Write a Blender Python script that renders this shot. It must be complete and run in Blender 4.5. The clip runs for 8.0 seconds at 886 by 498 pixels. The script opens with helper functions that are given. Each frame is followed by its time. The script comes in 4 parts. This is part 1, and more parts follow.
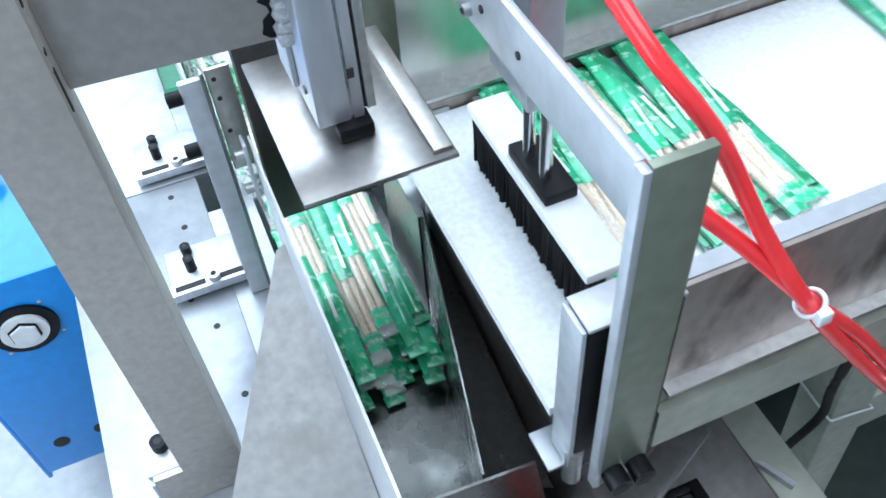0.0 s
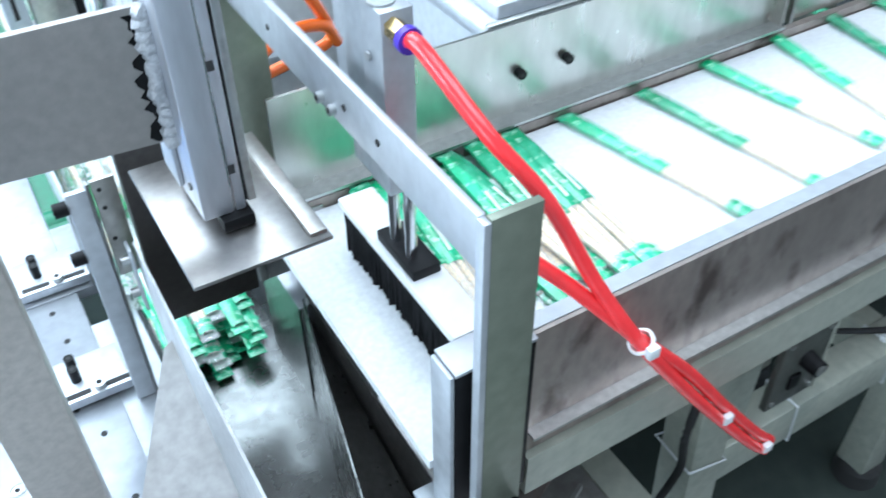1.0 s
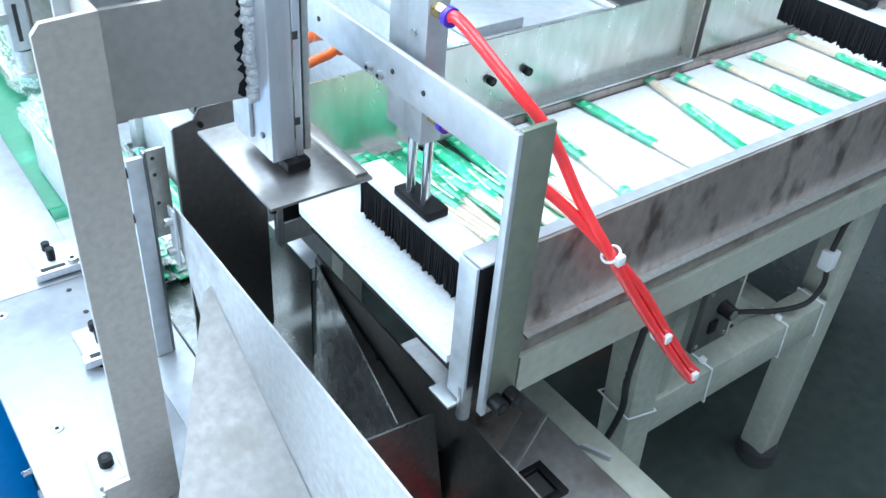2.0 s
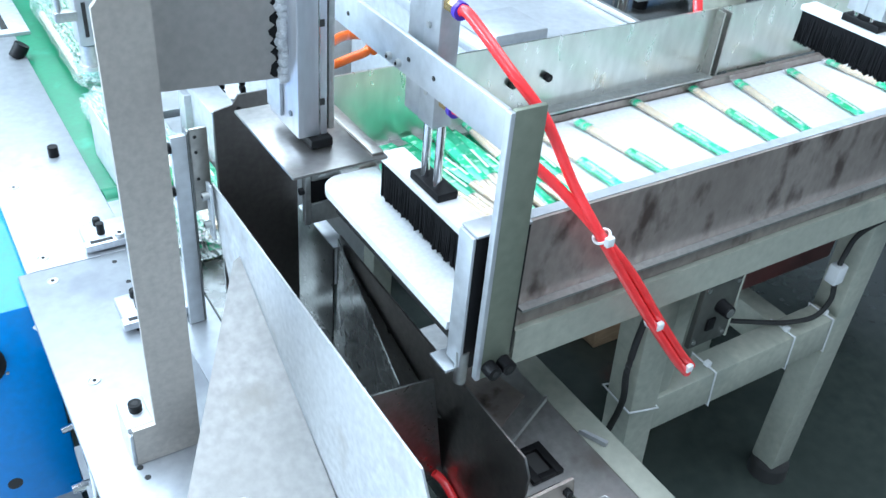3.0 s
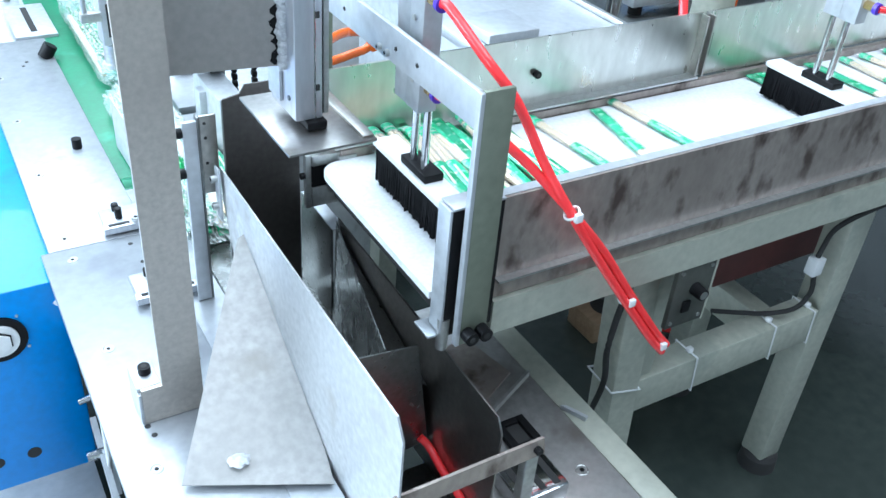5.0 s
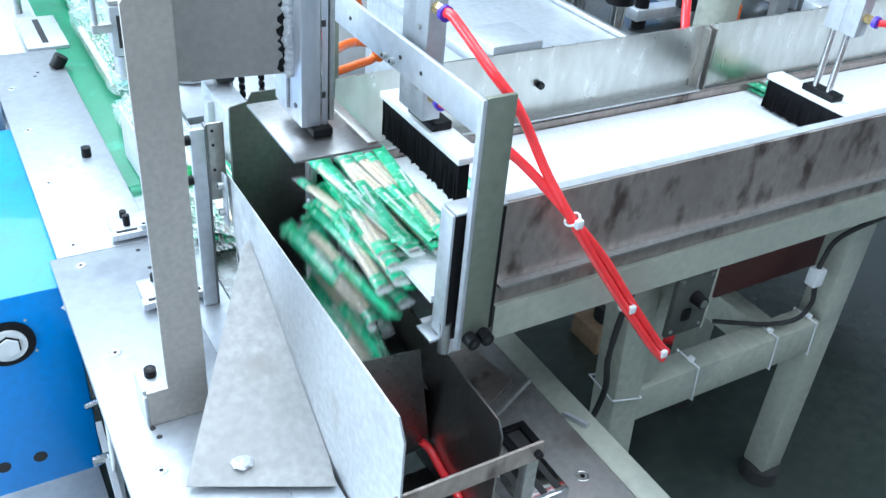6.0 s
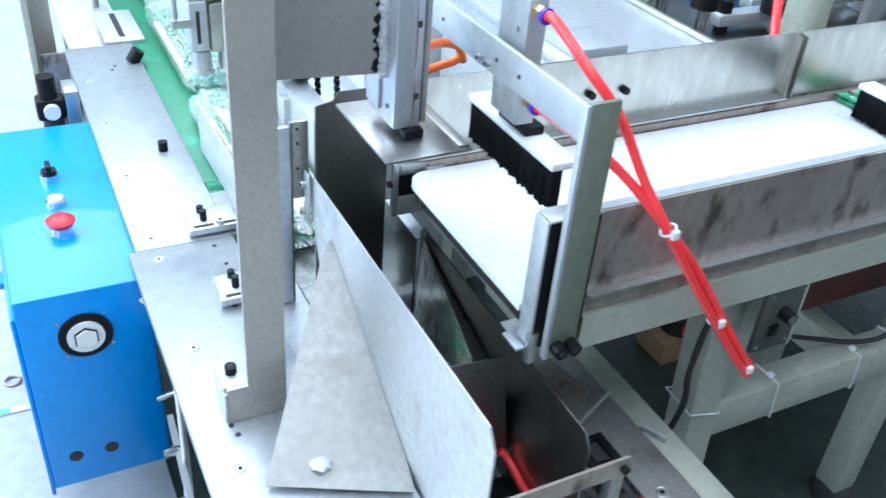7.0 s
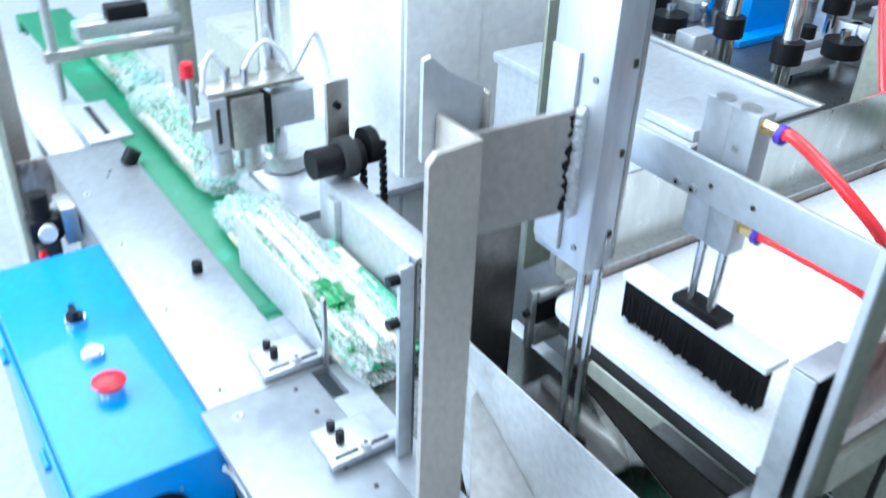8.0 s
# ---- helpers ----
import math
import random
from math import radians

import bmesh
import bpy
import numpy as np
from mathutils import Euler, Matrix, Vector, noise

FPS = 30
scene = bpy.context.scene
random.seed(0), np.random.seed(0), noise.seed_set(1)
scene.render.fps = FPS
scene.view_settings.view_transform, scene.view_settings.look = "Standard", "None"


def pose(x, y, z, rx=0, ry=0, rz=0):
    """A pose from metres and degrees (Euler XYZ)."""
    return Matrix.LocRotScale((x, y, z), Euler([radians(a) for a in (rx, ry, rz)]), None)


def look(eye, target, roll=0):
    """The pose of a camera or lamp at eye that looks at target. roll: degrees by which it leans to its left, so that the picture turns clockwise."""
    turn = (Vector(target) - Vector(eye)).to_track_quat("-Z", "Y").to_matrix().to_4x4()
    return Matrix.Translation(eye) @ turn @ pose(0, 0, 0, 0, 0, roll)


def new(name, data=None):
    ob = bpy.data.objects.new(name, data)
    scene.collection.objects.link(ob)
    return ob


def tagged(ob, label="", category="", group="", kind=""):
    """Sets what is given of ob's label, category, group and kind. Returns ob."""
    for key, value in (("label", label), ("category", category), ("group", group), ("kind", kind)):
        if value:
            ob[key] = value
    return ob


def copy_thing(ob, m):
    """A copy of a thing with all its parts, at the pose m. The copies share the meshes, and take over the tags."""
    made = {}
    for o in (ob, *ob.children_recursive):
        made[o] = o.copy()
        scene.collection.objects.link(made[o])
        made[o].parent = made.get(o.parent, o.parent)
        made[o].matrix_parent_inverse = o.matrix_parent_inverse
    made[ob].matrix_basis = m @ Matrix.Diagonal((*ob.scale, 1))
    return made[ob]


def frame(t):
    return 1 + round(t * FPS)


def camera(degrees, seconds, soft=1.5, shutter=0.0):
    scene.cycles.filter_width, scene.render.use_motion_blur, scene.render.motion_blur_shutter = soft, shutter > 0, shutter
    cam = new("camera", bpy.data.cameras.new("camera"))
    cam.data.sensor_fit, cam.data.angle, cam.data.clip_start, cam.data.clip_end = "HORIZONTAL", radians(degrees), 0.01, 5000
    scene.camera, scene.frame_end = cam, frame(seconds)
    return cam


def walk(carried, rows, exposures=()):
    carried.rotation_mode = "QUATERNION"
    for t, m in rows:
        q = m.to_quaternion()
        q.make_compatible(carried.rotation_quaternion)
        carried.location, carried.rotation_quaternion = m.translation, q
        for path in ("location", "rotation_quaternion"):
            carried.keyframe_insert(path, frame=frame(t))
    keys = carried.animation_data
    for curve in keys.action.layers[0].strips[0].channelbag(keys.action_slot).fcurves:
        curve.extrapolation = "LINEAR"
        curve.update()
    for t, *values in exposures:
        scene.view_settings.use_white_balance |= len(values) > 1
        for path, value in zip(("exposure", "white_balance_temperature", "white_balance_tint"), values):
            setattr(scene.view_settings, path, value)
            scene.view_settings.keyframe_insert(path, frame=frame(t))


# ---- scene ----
cam = camera(53.0, 8.0, shutter=0.4)
PATH = [
    (0, (0.0042, -0.0020, 1.0935), (0.4312, 1.2230, -0.4289), -5.03),
    (0.5, (-0.0029, -0.0400, 1.0963), (0.5390, 1.2180, -0.3622), -2.45),
    (1, (-0.0196, -0.0620, 1.1167), (0.7403, 1.2160, -0.2202), -0.51),
    (1.2, (-0.0548, -0.0880, 1.1235), (0.8145, 1.1690, -0.1667), 0.73),
    (1.5, (-0.1150, -0.1250, 1.1285), (0.8556, 1.1090, -0.1103), 2.38),
    (2, (-0.1933, -0.1720, 1.1368), (0.8120, 1.0730, -0.0627), 4.82),
    (3.5, (-0.2105, -0.2860, 1.1412), (0.6967, 1.0850, 0.0024), 5.20),
    (4, (-0.2146, -0.3000, 1.1441), (0.6875, 1.0780, 0.0091), 5.10),
    (4.5, (-0.2148, -0.3220, 1.1511), (0.6851, 1.0600, 0.0190), 5.10),
    (6, (-0.2218, -0.3570, 1.1499), (0.6741, 1.0520, 0.0497), 5.19),
    (6.5, (-0.2237, -0.3570, 1.1478), (0.6451, 1.0920, 0.0777), 5.10),
    (7, (-0.2516, -0.3250, 1.1438), (0.5555, 1.1310, 0.0356), 5.07),
    (7.5, (-0.3083, -0.2210, 1.1349), (0.4808, 1.2200, -0.0039), 5.00),
    (7.8, (-0.3576, -0.1120, 1.1412), (0.5481, 1.2950, 0.0464), 5.18),
    (8, (-0.3621, -0.0460, 1.1551), (0.6137, 1.3380, 0.0906), 2.40),
]
walk(cam, [(t, look(eye, target, roll)) for t, eye, target, roll in PATH], [(0.0, -0.24, 5850, 13), (1.0, -0.06, 5800, 11), (2.0, 0.08, 5750, 10), (4.5, 0.08, 5750, 10), (7.0, -0.04, 5750, 11), (8.0, -0.12, 5750, 11)])

# ---- world, light, exposure ----
FLOOR, T = -0.006, 0.452
scene.view_settings.exposure = 0.0
world = bpy.data.worlds.new("world")
scene.world = world
world.use_nodes = True
world.node_tree.nodes["Background"].inputs[0].default_value = (0.8, 0.9, 1.0, 1)
world.node_tree.nodes["Background"].inputs[1].default_value = 0.12


def lamp(name, at, to, sx, sy, power, colour):
    d = bpy.data.lights.new(name, "AREA")
    d.shape, d.size, d.size_y, d.energy, d.color = "RECTANGLE", sx, sy, power, colour
    ob = new(name, d)
    ob.matrix_world = look(at, to)
    return ob


lamp("skylight_lamp", (-0.6, 3.6, 3.95), (-0.6, 3.6, 0), 4.4, 5.0, 450, (0.84, 0.955, 1.0))
lamp("window_lamp", (-3.7, 1.9, 1.9), (0, 1.1, 0.5), 4.2, 2.8, 400, (0.80, 0.94, 1.0))
# Added fill from the camera side to lift the right and lower parts.
lamp("fill_lamp", (1.2, -0.7, 3.95), (1.2, -0.7, 0), 4.0, 2.2, 150, (0.90, 0.97, 1.0))
lamp("side_window_lamp", (-3.7, -1.5, 1.7), (0.4, 0.2, 0.4), 2.2, 2.4, 90, (0.84, 0.95, 1.0))


# ---- materials ----
def surface(name, a, b, scale=6.0, rough=0.5, metal=0.0, bump=0.0, stretch=(1, 1, 1), fine=60.0, stain=None, stain_at=0.62, stain_scale=9.0,
            rough_var=0.1, coat=0.0, trans=0.0, spec=0.5, per_object=0.0):
    m = bpy.data.materials.new(name)
    m.use_nodes = True
    nt = m.node_tree
    bs = nt.nodes["Principled BSDF"]
    N = nt.nodes.new
    co = N("ShaderNodeTexCoord")
    mp = N("ShaderNodeMapping")
    mp.inputs["Scale"].default_value = stretch
    nt.links.new(co.outputs["Object"], mp.inputs["Vector"])

    def noise_tex(s, d=4.0):
        n = N("ShaderNodeTexNoise")
        n.inputs["Scale"].default_value, n.inputs["Detail"].default_value = s, d
        nt.links.new(mp.outputs[0], n.inputs["Vector"])
        return n.outputs["Fac"]

    def mix(f, x, y):
        n = N("ShaderNodeMix")
        n.data_type = "RGBA"
        for sock, v in ((n.inputs[0], f), (n.inputs[6], x), (n.inputs[7], y)):
            if hasattr(v, "links"):
                nt.links.new(v, sock)
            else:
                sock.default_value = (*v, 1) if isinstance(v, tuple) else v
        return n.outputs[2]

    def ramp(f, lo, hi):
        n = N("ShaderNodeMapRange")
        n.inputs["From Min"].default_value, n.inputs["From Max"].default_value = lo, hi
        nt.links.new(f, n.inputs["Value"])
        return n.outputs[0]

    big, small = noise_tex(scale), noise_tex(fine, 3.0)
    col = mix(ramp(big, 0.35, 0.65), a, b)
    col = mix(ramp(small, 0.3, 0.9), col, tuple(0.82 * c for c in b))
    if stain:
        s = noise_tex(stain_scale, 5.0)
        col = mix(ramp(s, stain_at, stain_at + 0.14), col, stain)
    if per_object:
        info = N("ShaderNodeObjectInfo")
        hsv = N("ShaderNodeHueSaturation")
        nt.links.new(col, hsv.inputs["Color"])
        mr = N("ShaderNodeMapRange")
        mr.inputs["To Min"].default_value, mr.inputs["To Max"].default_value = 1 - per_object, 1 + per_object
        nt.links.new(info.outputs["Random"], mr.inputs["Value"])
        nt.links.new(mr.outputs[0], hsv.inputs["Value"])
        col = hsv.outputs[0]
    nt.links.new(col, bs.inputs["Base Color"])
    rr = N("ShaderNodeMapRange")
    rr.inputs["To Min"].default_value, rr.inputs["To Max"].default_value = max(0.02, rough - rough_var), min(1, rough + rough_var)
    nt.links.new(small if metal else big, rr.inputs["Value"])
    nt.links.new(rr.outputs[0], bs.inputs["Roughness"])
    bs.inputs["Metallic"].default_value = metal
    bs.inputs["Coat Weight"].default_value = coat
    bs.inputs["Transmission Weight"].default_value = trans
    bs.inputs["Specular IOR Level"].default_value = spec
    if bump:
        bp = N("ShaderNodeBump")
        bp.inputs["Strength"].default_value, bp.inputs["Distance"].default_value = bump, 0.002
        nt.links.new(small, bp.inputs["Height"])
        nt.links.new(bp.outputs[0], bs.inputs["Normal"])
    return m


STEEL = surface("brushed_steel", (0.62, 0.63, 0.62), (0.52, 0.53, 0.52), 7, 0.42, 1.0, 0.05, (1, 1, 1), 160)
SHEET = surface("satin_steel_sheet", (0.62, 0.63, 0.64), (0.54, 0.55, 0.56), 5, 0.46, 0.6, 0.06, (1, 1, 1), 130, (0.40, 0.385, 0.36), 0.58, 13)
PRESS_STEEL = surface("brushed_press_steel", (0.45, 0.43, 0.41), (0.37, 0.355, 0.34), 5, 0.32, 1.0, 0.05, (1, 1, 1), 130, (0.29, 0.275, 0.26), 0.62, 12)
GUARD_STEEL = surface("guard_steel", (0.64, 0.645, 0.61), (0.54, 0.545, 0.51), 5, 0.30, 1.0, 0.015, (1, 1, 0.4), 60, (0.42, 0.42, 0.39), 0.60, 9)
WING_STEEL = surface("stained_wing_steel", (0.40, 0.395, 0.385), (0.33, 0.325, 0.315), 6, 0.50, 0.5, 0.07, (1, 1, 1), 110, (0.27, 0.26, 0.24), 0.56, 17)
# Milky smears over a base darkened for the chute's shade.
STEEL_SMEARED = surface("smeared_shaded_steel", (0.24, 0.25, 0.245), (0.17, 0.175, 0.17), 5, 0.26, 1.0, 0.04, (1, 1, 1), 60, (0.44, 0.46, 0.45), 0.60, 11)
STEEL_WARM = surface("worn_steel", (0.60, 0.58, 0.54), (0.48, 0.46, 0.43), 5, 0.40, 1.0, 0.08, (1, 1, 1), 120, (0.30, 0.28, 0.26), 0.60, 7)
STEEL_STAINED = surface("stained_steel", (0.47, 0.405, 0.365), (0.37, 0.315, 0.285), 8, 0.36, 0.6, 0.05, (1, 1, 0.6), 120, (0.12, 0.088, 0.078), 0.555, 32)
# Inside the chute this low base stands in for mirrored darkness.
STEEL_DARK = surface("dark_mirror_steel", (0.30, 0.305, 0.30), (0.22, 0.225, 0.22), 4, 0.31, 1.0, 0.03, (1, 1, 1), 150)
CHROME = surface("chrome", (0.75, 0.76, 0.78), (0.68, 0.69, 0.71), 20, 0.12, 1.0, rough_var=0.04)
ALU = surface("anodised_aluminium", (0.66, 0.68, 0.72), (0.60, 0.62, 0.67), 9, 0.42, 0.85, 0.04, (1, 1, 0.2), 140)
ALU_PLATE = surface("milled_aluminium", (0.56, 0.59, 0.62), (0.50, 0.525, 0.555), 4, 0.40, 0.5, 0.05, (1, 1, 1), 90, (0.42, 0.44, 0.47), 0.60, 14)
GREY_STEEL = surface("matt_steel_sheet", (0.54, 0.50, 0.45), (0.46, 0.425, 0.385), 5, 0.46, 0.5, 0.06, (1, 1, 1), 160, (0.38, 0.35, 0.32), 0.6, 10)
ARM_STEEL = surface("welded_arm_steel", (0.56, 0.525, 0.495), (0.47, 0.44, 0.415), 5, 0.40, 0.75, 0.05, (1, 1, 1), 130, (0.36, 0.335, 0.31), 0.6, 11)
PAINT_GREY = surface("grey_green_paint", (0.465, 0.48, 0.40), (0.395, 0.41, 0.345), 6, 0.40, 0.1, 0.05, fine=90, stain=(0.26, 0.285, 0.245), stain_at=0.60)
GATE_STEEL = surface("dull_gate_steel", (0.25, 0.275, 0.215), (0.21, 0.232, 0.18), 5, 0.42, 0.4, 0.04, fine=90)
PANEL_GREY = surface("dark_panel_grey", (0.10, 0.105, 0.09), (0.085, 0.09, 0.08), 8, 0.4, 0.3, 0.03, fine=90)
BENCH_STEEL = surface("scuffed_bench_steel", (0.50, 0.49, 0.48), (0.40, 0.385, 0.37), 6, 0.36, 0.7, 0.06, (1, 1, 1), 110, (0.26, 0.235, 0.22), 0.56, 13)
PAINT_BLUE = surface("blue_enamel", (0.0, 0.27, 0.78), (0.0, 0.24, 0.70), 4, 0.36, 0, 0.04, fine=110, stain=(0.005, 0.17, 0.5), stain_at=0.68, stain_scale=11, coat=0.3)
BELT = surface("white_belt", (0.80, 0.82, 0.83), (0.76, 0.78, 0.80), 5, 0.5, 0, 0.03, fine=200)
GREEN_BELT = surface("green_belt", (0.006, 0.21, 0.095), (0.005, 0.17, 0.08), 9, 0.35, 0, 0.03, fine=120, stain=(0.02, 0.27, 0.16), stain_scale=14)
BLACK = surface("black_oxide", (0.007, 0.007, 0.008), (0.004, 0.004, 0.005), 30, 0.5, spec=0.22)
RUBBER = surface("black_rubber", (0.02, 0.02, 0.02), (0.03, 0.03, 0.03), 30, 0.8, bump=0.2)
BRISTLE = surface("black_bristle", (0.003, 0.003, 0.004), (0.006, 0.006, 0.007), 60, 0.75, per_object=0.4, spec=0.15)
WHITE_PLASTIC = surface("white_plastic", (0.78, 0.80, 0.80), (0.74, 0.76, 0.77), 12, 0.45)
RED_TUBE = surface("red_tubing", (1.0, 0.05, 0.055), (1.0, 0.04, 0.045), 20, 0.22, coat=0.3)
ORANGE_TUBE = surface("orange_tubing", (0.85, 0.16, 0.01), (0.80, 0.13, 0.01), 20, 0.25, coat=0.5)
RED = surface("red_plastic", (0.72, 0.015, 0.03), (0.66, 0.012, 0.025), 20, 0.35)
PURPLE = surface("violet_plastic", (0.09, 0.05, 0.55), (0.08, 0.04, 0.48), 20, 0.35)
BRASS = surface("brass", (0.70, 0.52, 0.25), (0.62, 0.45, 0.2), 20, 0.25, 1.0)
# Shade under the machines is put into this dark floor colour.
FLOOR_MAT = surface("shaded_sealed_concrete", (0.050, 0.064, 0.056), (0.036, 0.047, 0.042), 1.6, 0.22, 0, 0.08, fine=40, stain=(0.027, 0.037, 0.033), stain_at=0.57, stain_scale=5.5, rough_var=0.10, spec=0.9)
LIT_FLOOR_MAT = surface("lit_concrete", (0.42, 0.44, 0.46), (0.34, 0.36, 0.38), 1.3, 0.35, 0, 0.08, fine=45, stain=(0.30, 0.31, 0.33), stain_at=0.60, stain_scale=6, rough_var=0.1)
WALL_MAT = surface("painted_wall", (0.36, 0.38, 0.39), (0.31, 0.33, 0.34), 0.8, 0.8, fine=8)
CEIL_MAT = surface("ceiling_sheet", (0.32, 0.34, 0.35), (0.27, 0.29, 0.30), 0.8, 0.7, fine=8)
WOOD = surface("raw_wood", (0.44, 0.30, 0.18), (0.34, 0.22, 0.13), 14, 0.7, bump=0.2, stretch=(1, 6, 6))
BAMBOO = surface("bamboo_stick", (0.80, 0.66, 0.44), (0.70, 0.54, 0.33), 40, 0.5, stretch=(8, 1, 8), per_object=0.15)
WRAP_GREEN = surface("green_printed_film", (0.09, 0.60, 0.36), (0.02, 0.38, 0.15), 55, 0.2, coat=0.5, per_object=0.3, stain=(0.30, 0.70, 0.48), stain_at=0.55, stain_scale=120)
DARK_SHEET = surface("dark_polished_sheet", (0.20, 0.182, 0.172), (0.15, 0.137, 0.13), 4, 0.34, 0.8, 0.03, (1, 1, 1), 140)
WRAP_DEEP = surface("deep_green_film", (0.012, 0.26, 0.07), (0.008, 0.17, 0.045), 60, 0.25, coat=0.4)
WELD = surface("pale_weld", (0.62, 0.64, 0.66), (0.42, 0.43, 0.45), 260, 0.45, 0.3, 0.5, fine=700)
TABLE_PLATE = surface("milled_table_plate", (0.40, 0.42, 0.445), (0.345, 0.365, 0.39), 3, 0.36, 0.45, 0.05, (1, 1, 1), 70, (0.245, 0.26, 0.285), 0.60, 10)
WRAP_WHITE = surface("white_printed_film", (0.78, 0.82, 0.78), (0.70, 0.76, 0.71), 60, 0.2, coat=0.6)
PAPER = surface("white_paper", (0.78, 0.79, 0.78), (0.72, 0.73, 0.73), 20, 0.7)
BROWN = surface("rusty_red_primer", (0.13, 0.035, 0.03), (0.09, 0.03, 0.028), 14, 0.6)


def film_material(name, tint, alpha, scale=30.0, relief=0.6):
    m = bpy.data.materials.new(name)
    m.use_nodes = True
    nt = m.node_tree
    bs = nt.nodes["Principled BSDF"]
    bs.inputs["Base Color"].default_value = (*tint, 1)
    bs.inputs["Roughness"].default_value = 0.14
    bs.inputs["Coat Weight"].default_value = 0.6
    n = nt.nodes.new("ShaderNodeTexNoise")
    n.inputs["Scale"].default_value, n.inputs["Detail"].default_value = scale, 5
    r = nt.nodes.new("ShaderNodeMapRange")
    r.inputs["From Min"].default_value, r.inputs["From Max"].default_value = 0.35, 0.7
    r.inputs["To Min"].default_value, r.inputs["To Max"].default_value = max(0, alpha - 0.22), min(1, alpha + 0.3)
    nt.links.new(n.outputs["Fac"], r.inputs["Value"])
    nt.links.new(r.outputs[0], bs.inputs["Alpha"])
    b = nt.nodes.new("ShaderNodeBump")
    b.inputs["Strength"].default_value, b.inputs["Distance"].default_value = relief, 0.004
    nt.links.new(n.outputs["Fac"], b.inputs["Height"])
    nt.links.new(b.outputs[0], bs.inputs["Normal"])
    return m


FILM = film_material("clear_film", (0.84, 0.92, 0.89), 0.30)
TEAL_FILM = film_material("teal_film", (0.42, 0.76, 0.68), 0.40, 35.0)
CLEAR_WRAP = film_material("clear_wrapper", (0.96, 0.98, 0.97), 0.22, 24.0, 0.05)

# ---- mesh helpers ----
ORIGIN = {}
LEAN, PIVOT = 0.034, 0.453
PLAN = {"mode": "asis", "dx": None, "dz": None}


def plan(mode, dx=None, dz=None):
    """How the numbers that follow are set into the room: "asis"; "upright", where each part stands plumb at its own place
    (the plan's axes lean by LEAN), with dx or dz shared by a group of parts that touch; "turned", point by point."""
    PLAN.update(mode=mode, dx=dx, dz=dz)


def settle(bm):
    if PLAN["mode"] == "turned":
        for v in bm.verts:
            v.co = Vector((v.co.x - LEAN * (v.co.z - PIVOT), v.co.y, v.co.z + LEAN * v.co.x))
    elif PLAN["mode"] == "upright":
        lo = [min(v.co[i] for v in bm.verts) for i in range(3)]
        hi = [max(v.co[i] for v in bm.verts) for i in range(3)]
        dx = -LEAN * ((lo[2] + hi[2]) / 2 - PIVOT) if PLAN["dx"] is None else PLAN["dx"]
        dz = LEAN * (lo[0] + hi[0]) / 2 if PLAN["dz"] is None else PLAN["dz"]
        for v in bm.verts:
            v.co = Vector((v.co.x + dx, v.co.y, v.co.z if v.co.z <= FLOOR + 0.0005 else v.co.z + dz))


def box(bm, x0, x1, y0, y1, z0, z1, b=0.0):
    v = bmesh.ops.create_cube(bm, size=1.0)["verts"]
    for q in v:
        q.co = Vector(((x0 + x1) / 2 + q.co.x * (x1 - x0), (y0 + y1) / 2 + q.co.y * (y1 - y0), (z0 + z1) / 2 + q.co.z * (z1 - z0)))
    if b:
        es = list({e for q in v for e in q.link_edges})
        bmesh.ops.bevel(bm, geom=es, offset=b, segments=2, affect="EDGES", profile=0.5)
    return bm


def prism(bm, pts, vec):
    a = [bm.verts.new(p) for p in pts]
    c = [bm.verts.new(Vector(p) + Vector(vec)) for p in pts]
    n = len(pts)
    fs = [bm.faces.new(a), bm.faces.new(c[::-1])]
    fs += [bm.faces.new((a[i], c[i], c[(i + 1) % n], a[(i + 1) % n])) for i in range(n)]
    bmesh.ops.recalc_face_normals(bm, faces=fs)
    return bm


def cyl(bm, p0, p1, r, n=16, r1=None):
    p0, p1 = Vector(p0), Vector(p1)
    d = p1 - p0
    m = Matrix.Translation((p0 + p1) / 2) @ d.to_track_quat("Z", "Y").to_matrix().to_4x4()
    bmesh.ops.create_cone(bm, cap_ends=True, segments=n, radius1=r, radius2=r if r1 is None else r1, depth=d.length, matrix=m)
    return bm


def smooth_line(pts, k=6):
    P = [Vector(p) for p in pts]
    P = [2 * P[0] - P[1]] + P + [2 * P[-1] - P[-2]]
    out = []
    for i in range(1, len(P) - 2):
        a, b, c, d = P[i - 1:i + 3]
        for j in range(k):
            t = j / k
            out.append(0.5 * (2 * b + (c - a) * t + (2 * a - 5 * b + 4 * c - d) * t * t + (3 * b - a - 3 * c + d) * t ** 3))
    return out + [P[-2]]


def tube(bm, pts, r, n=10, k=6):
    line = smooth_line(pts, k) if k > 1 else [Vector(p) for p in pts]
    rings = []
    for i, p in enumerate(line):
        d = (line[min(i + 1, len(line) - 1)] - line[max(i - 1, 0)]).normalized()
        q = d.to_track_quat("Z", "Y")
        rr = r(i / (len(line) - 1)) if callable(r) else r
        rings.append([bm.verts.new(p + q @ Vector((rr * math.cos(2 * math.pi * j / n), rr * math.sin(2 * math.pi * j / n), 0))) for j in range(n)])
    for a, b in zip(rings, rings[1:]):
        for j in range(n):
            bm.faces.new((a[j], a[(j + 1) % n], b[(j + 1) % n], b[j]))
    bm.faces.new(rings[0][::-1])
    bm.faces.new(rings[-1])
    return bm


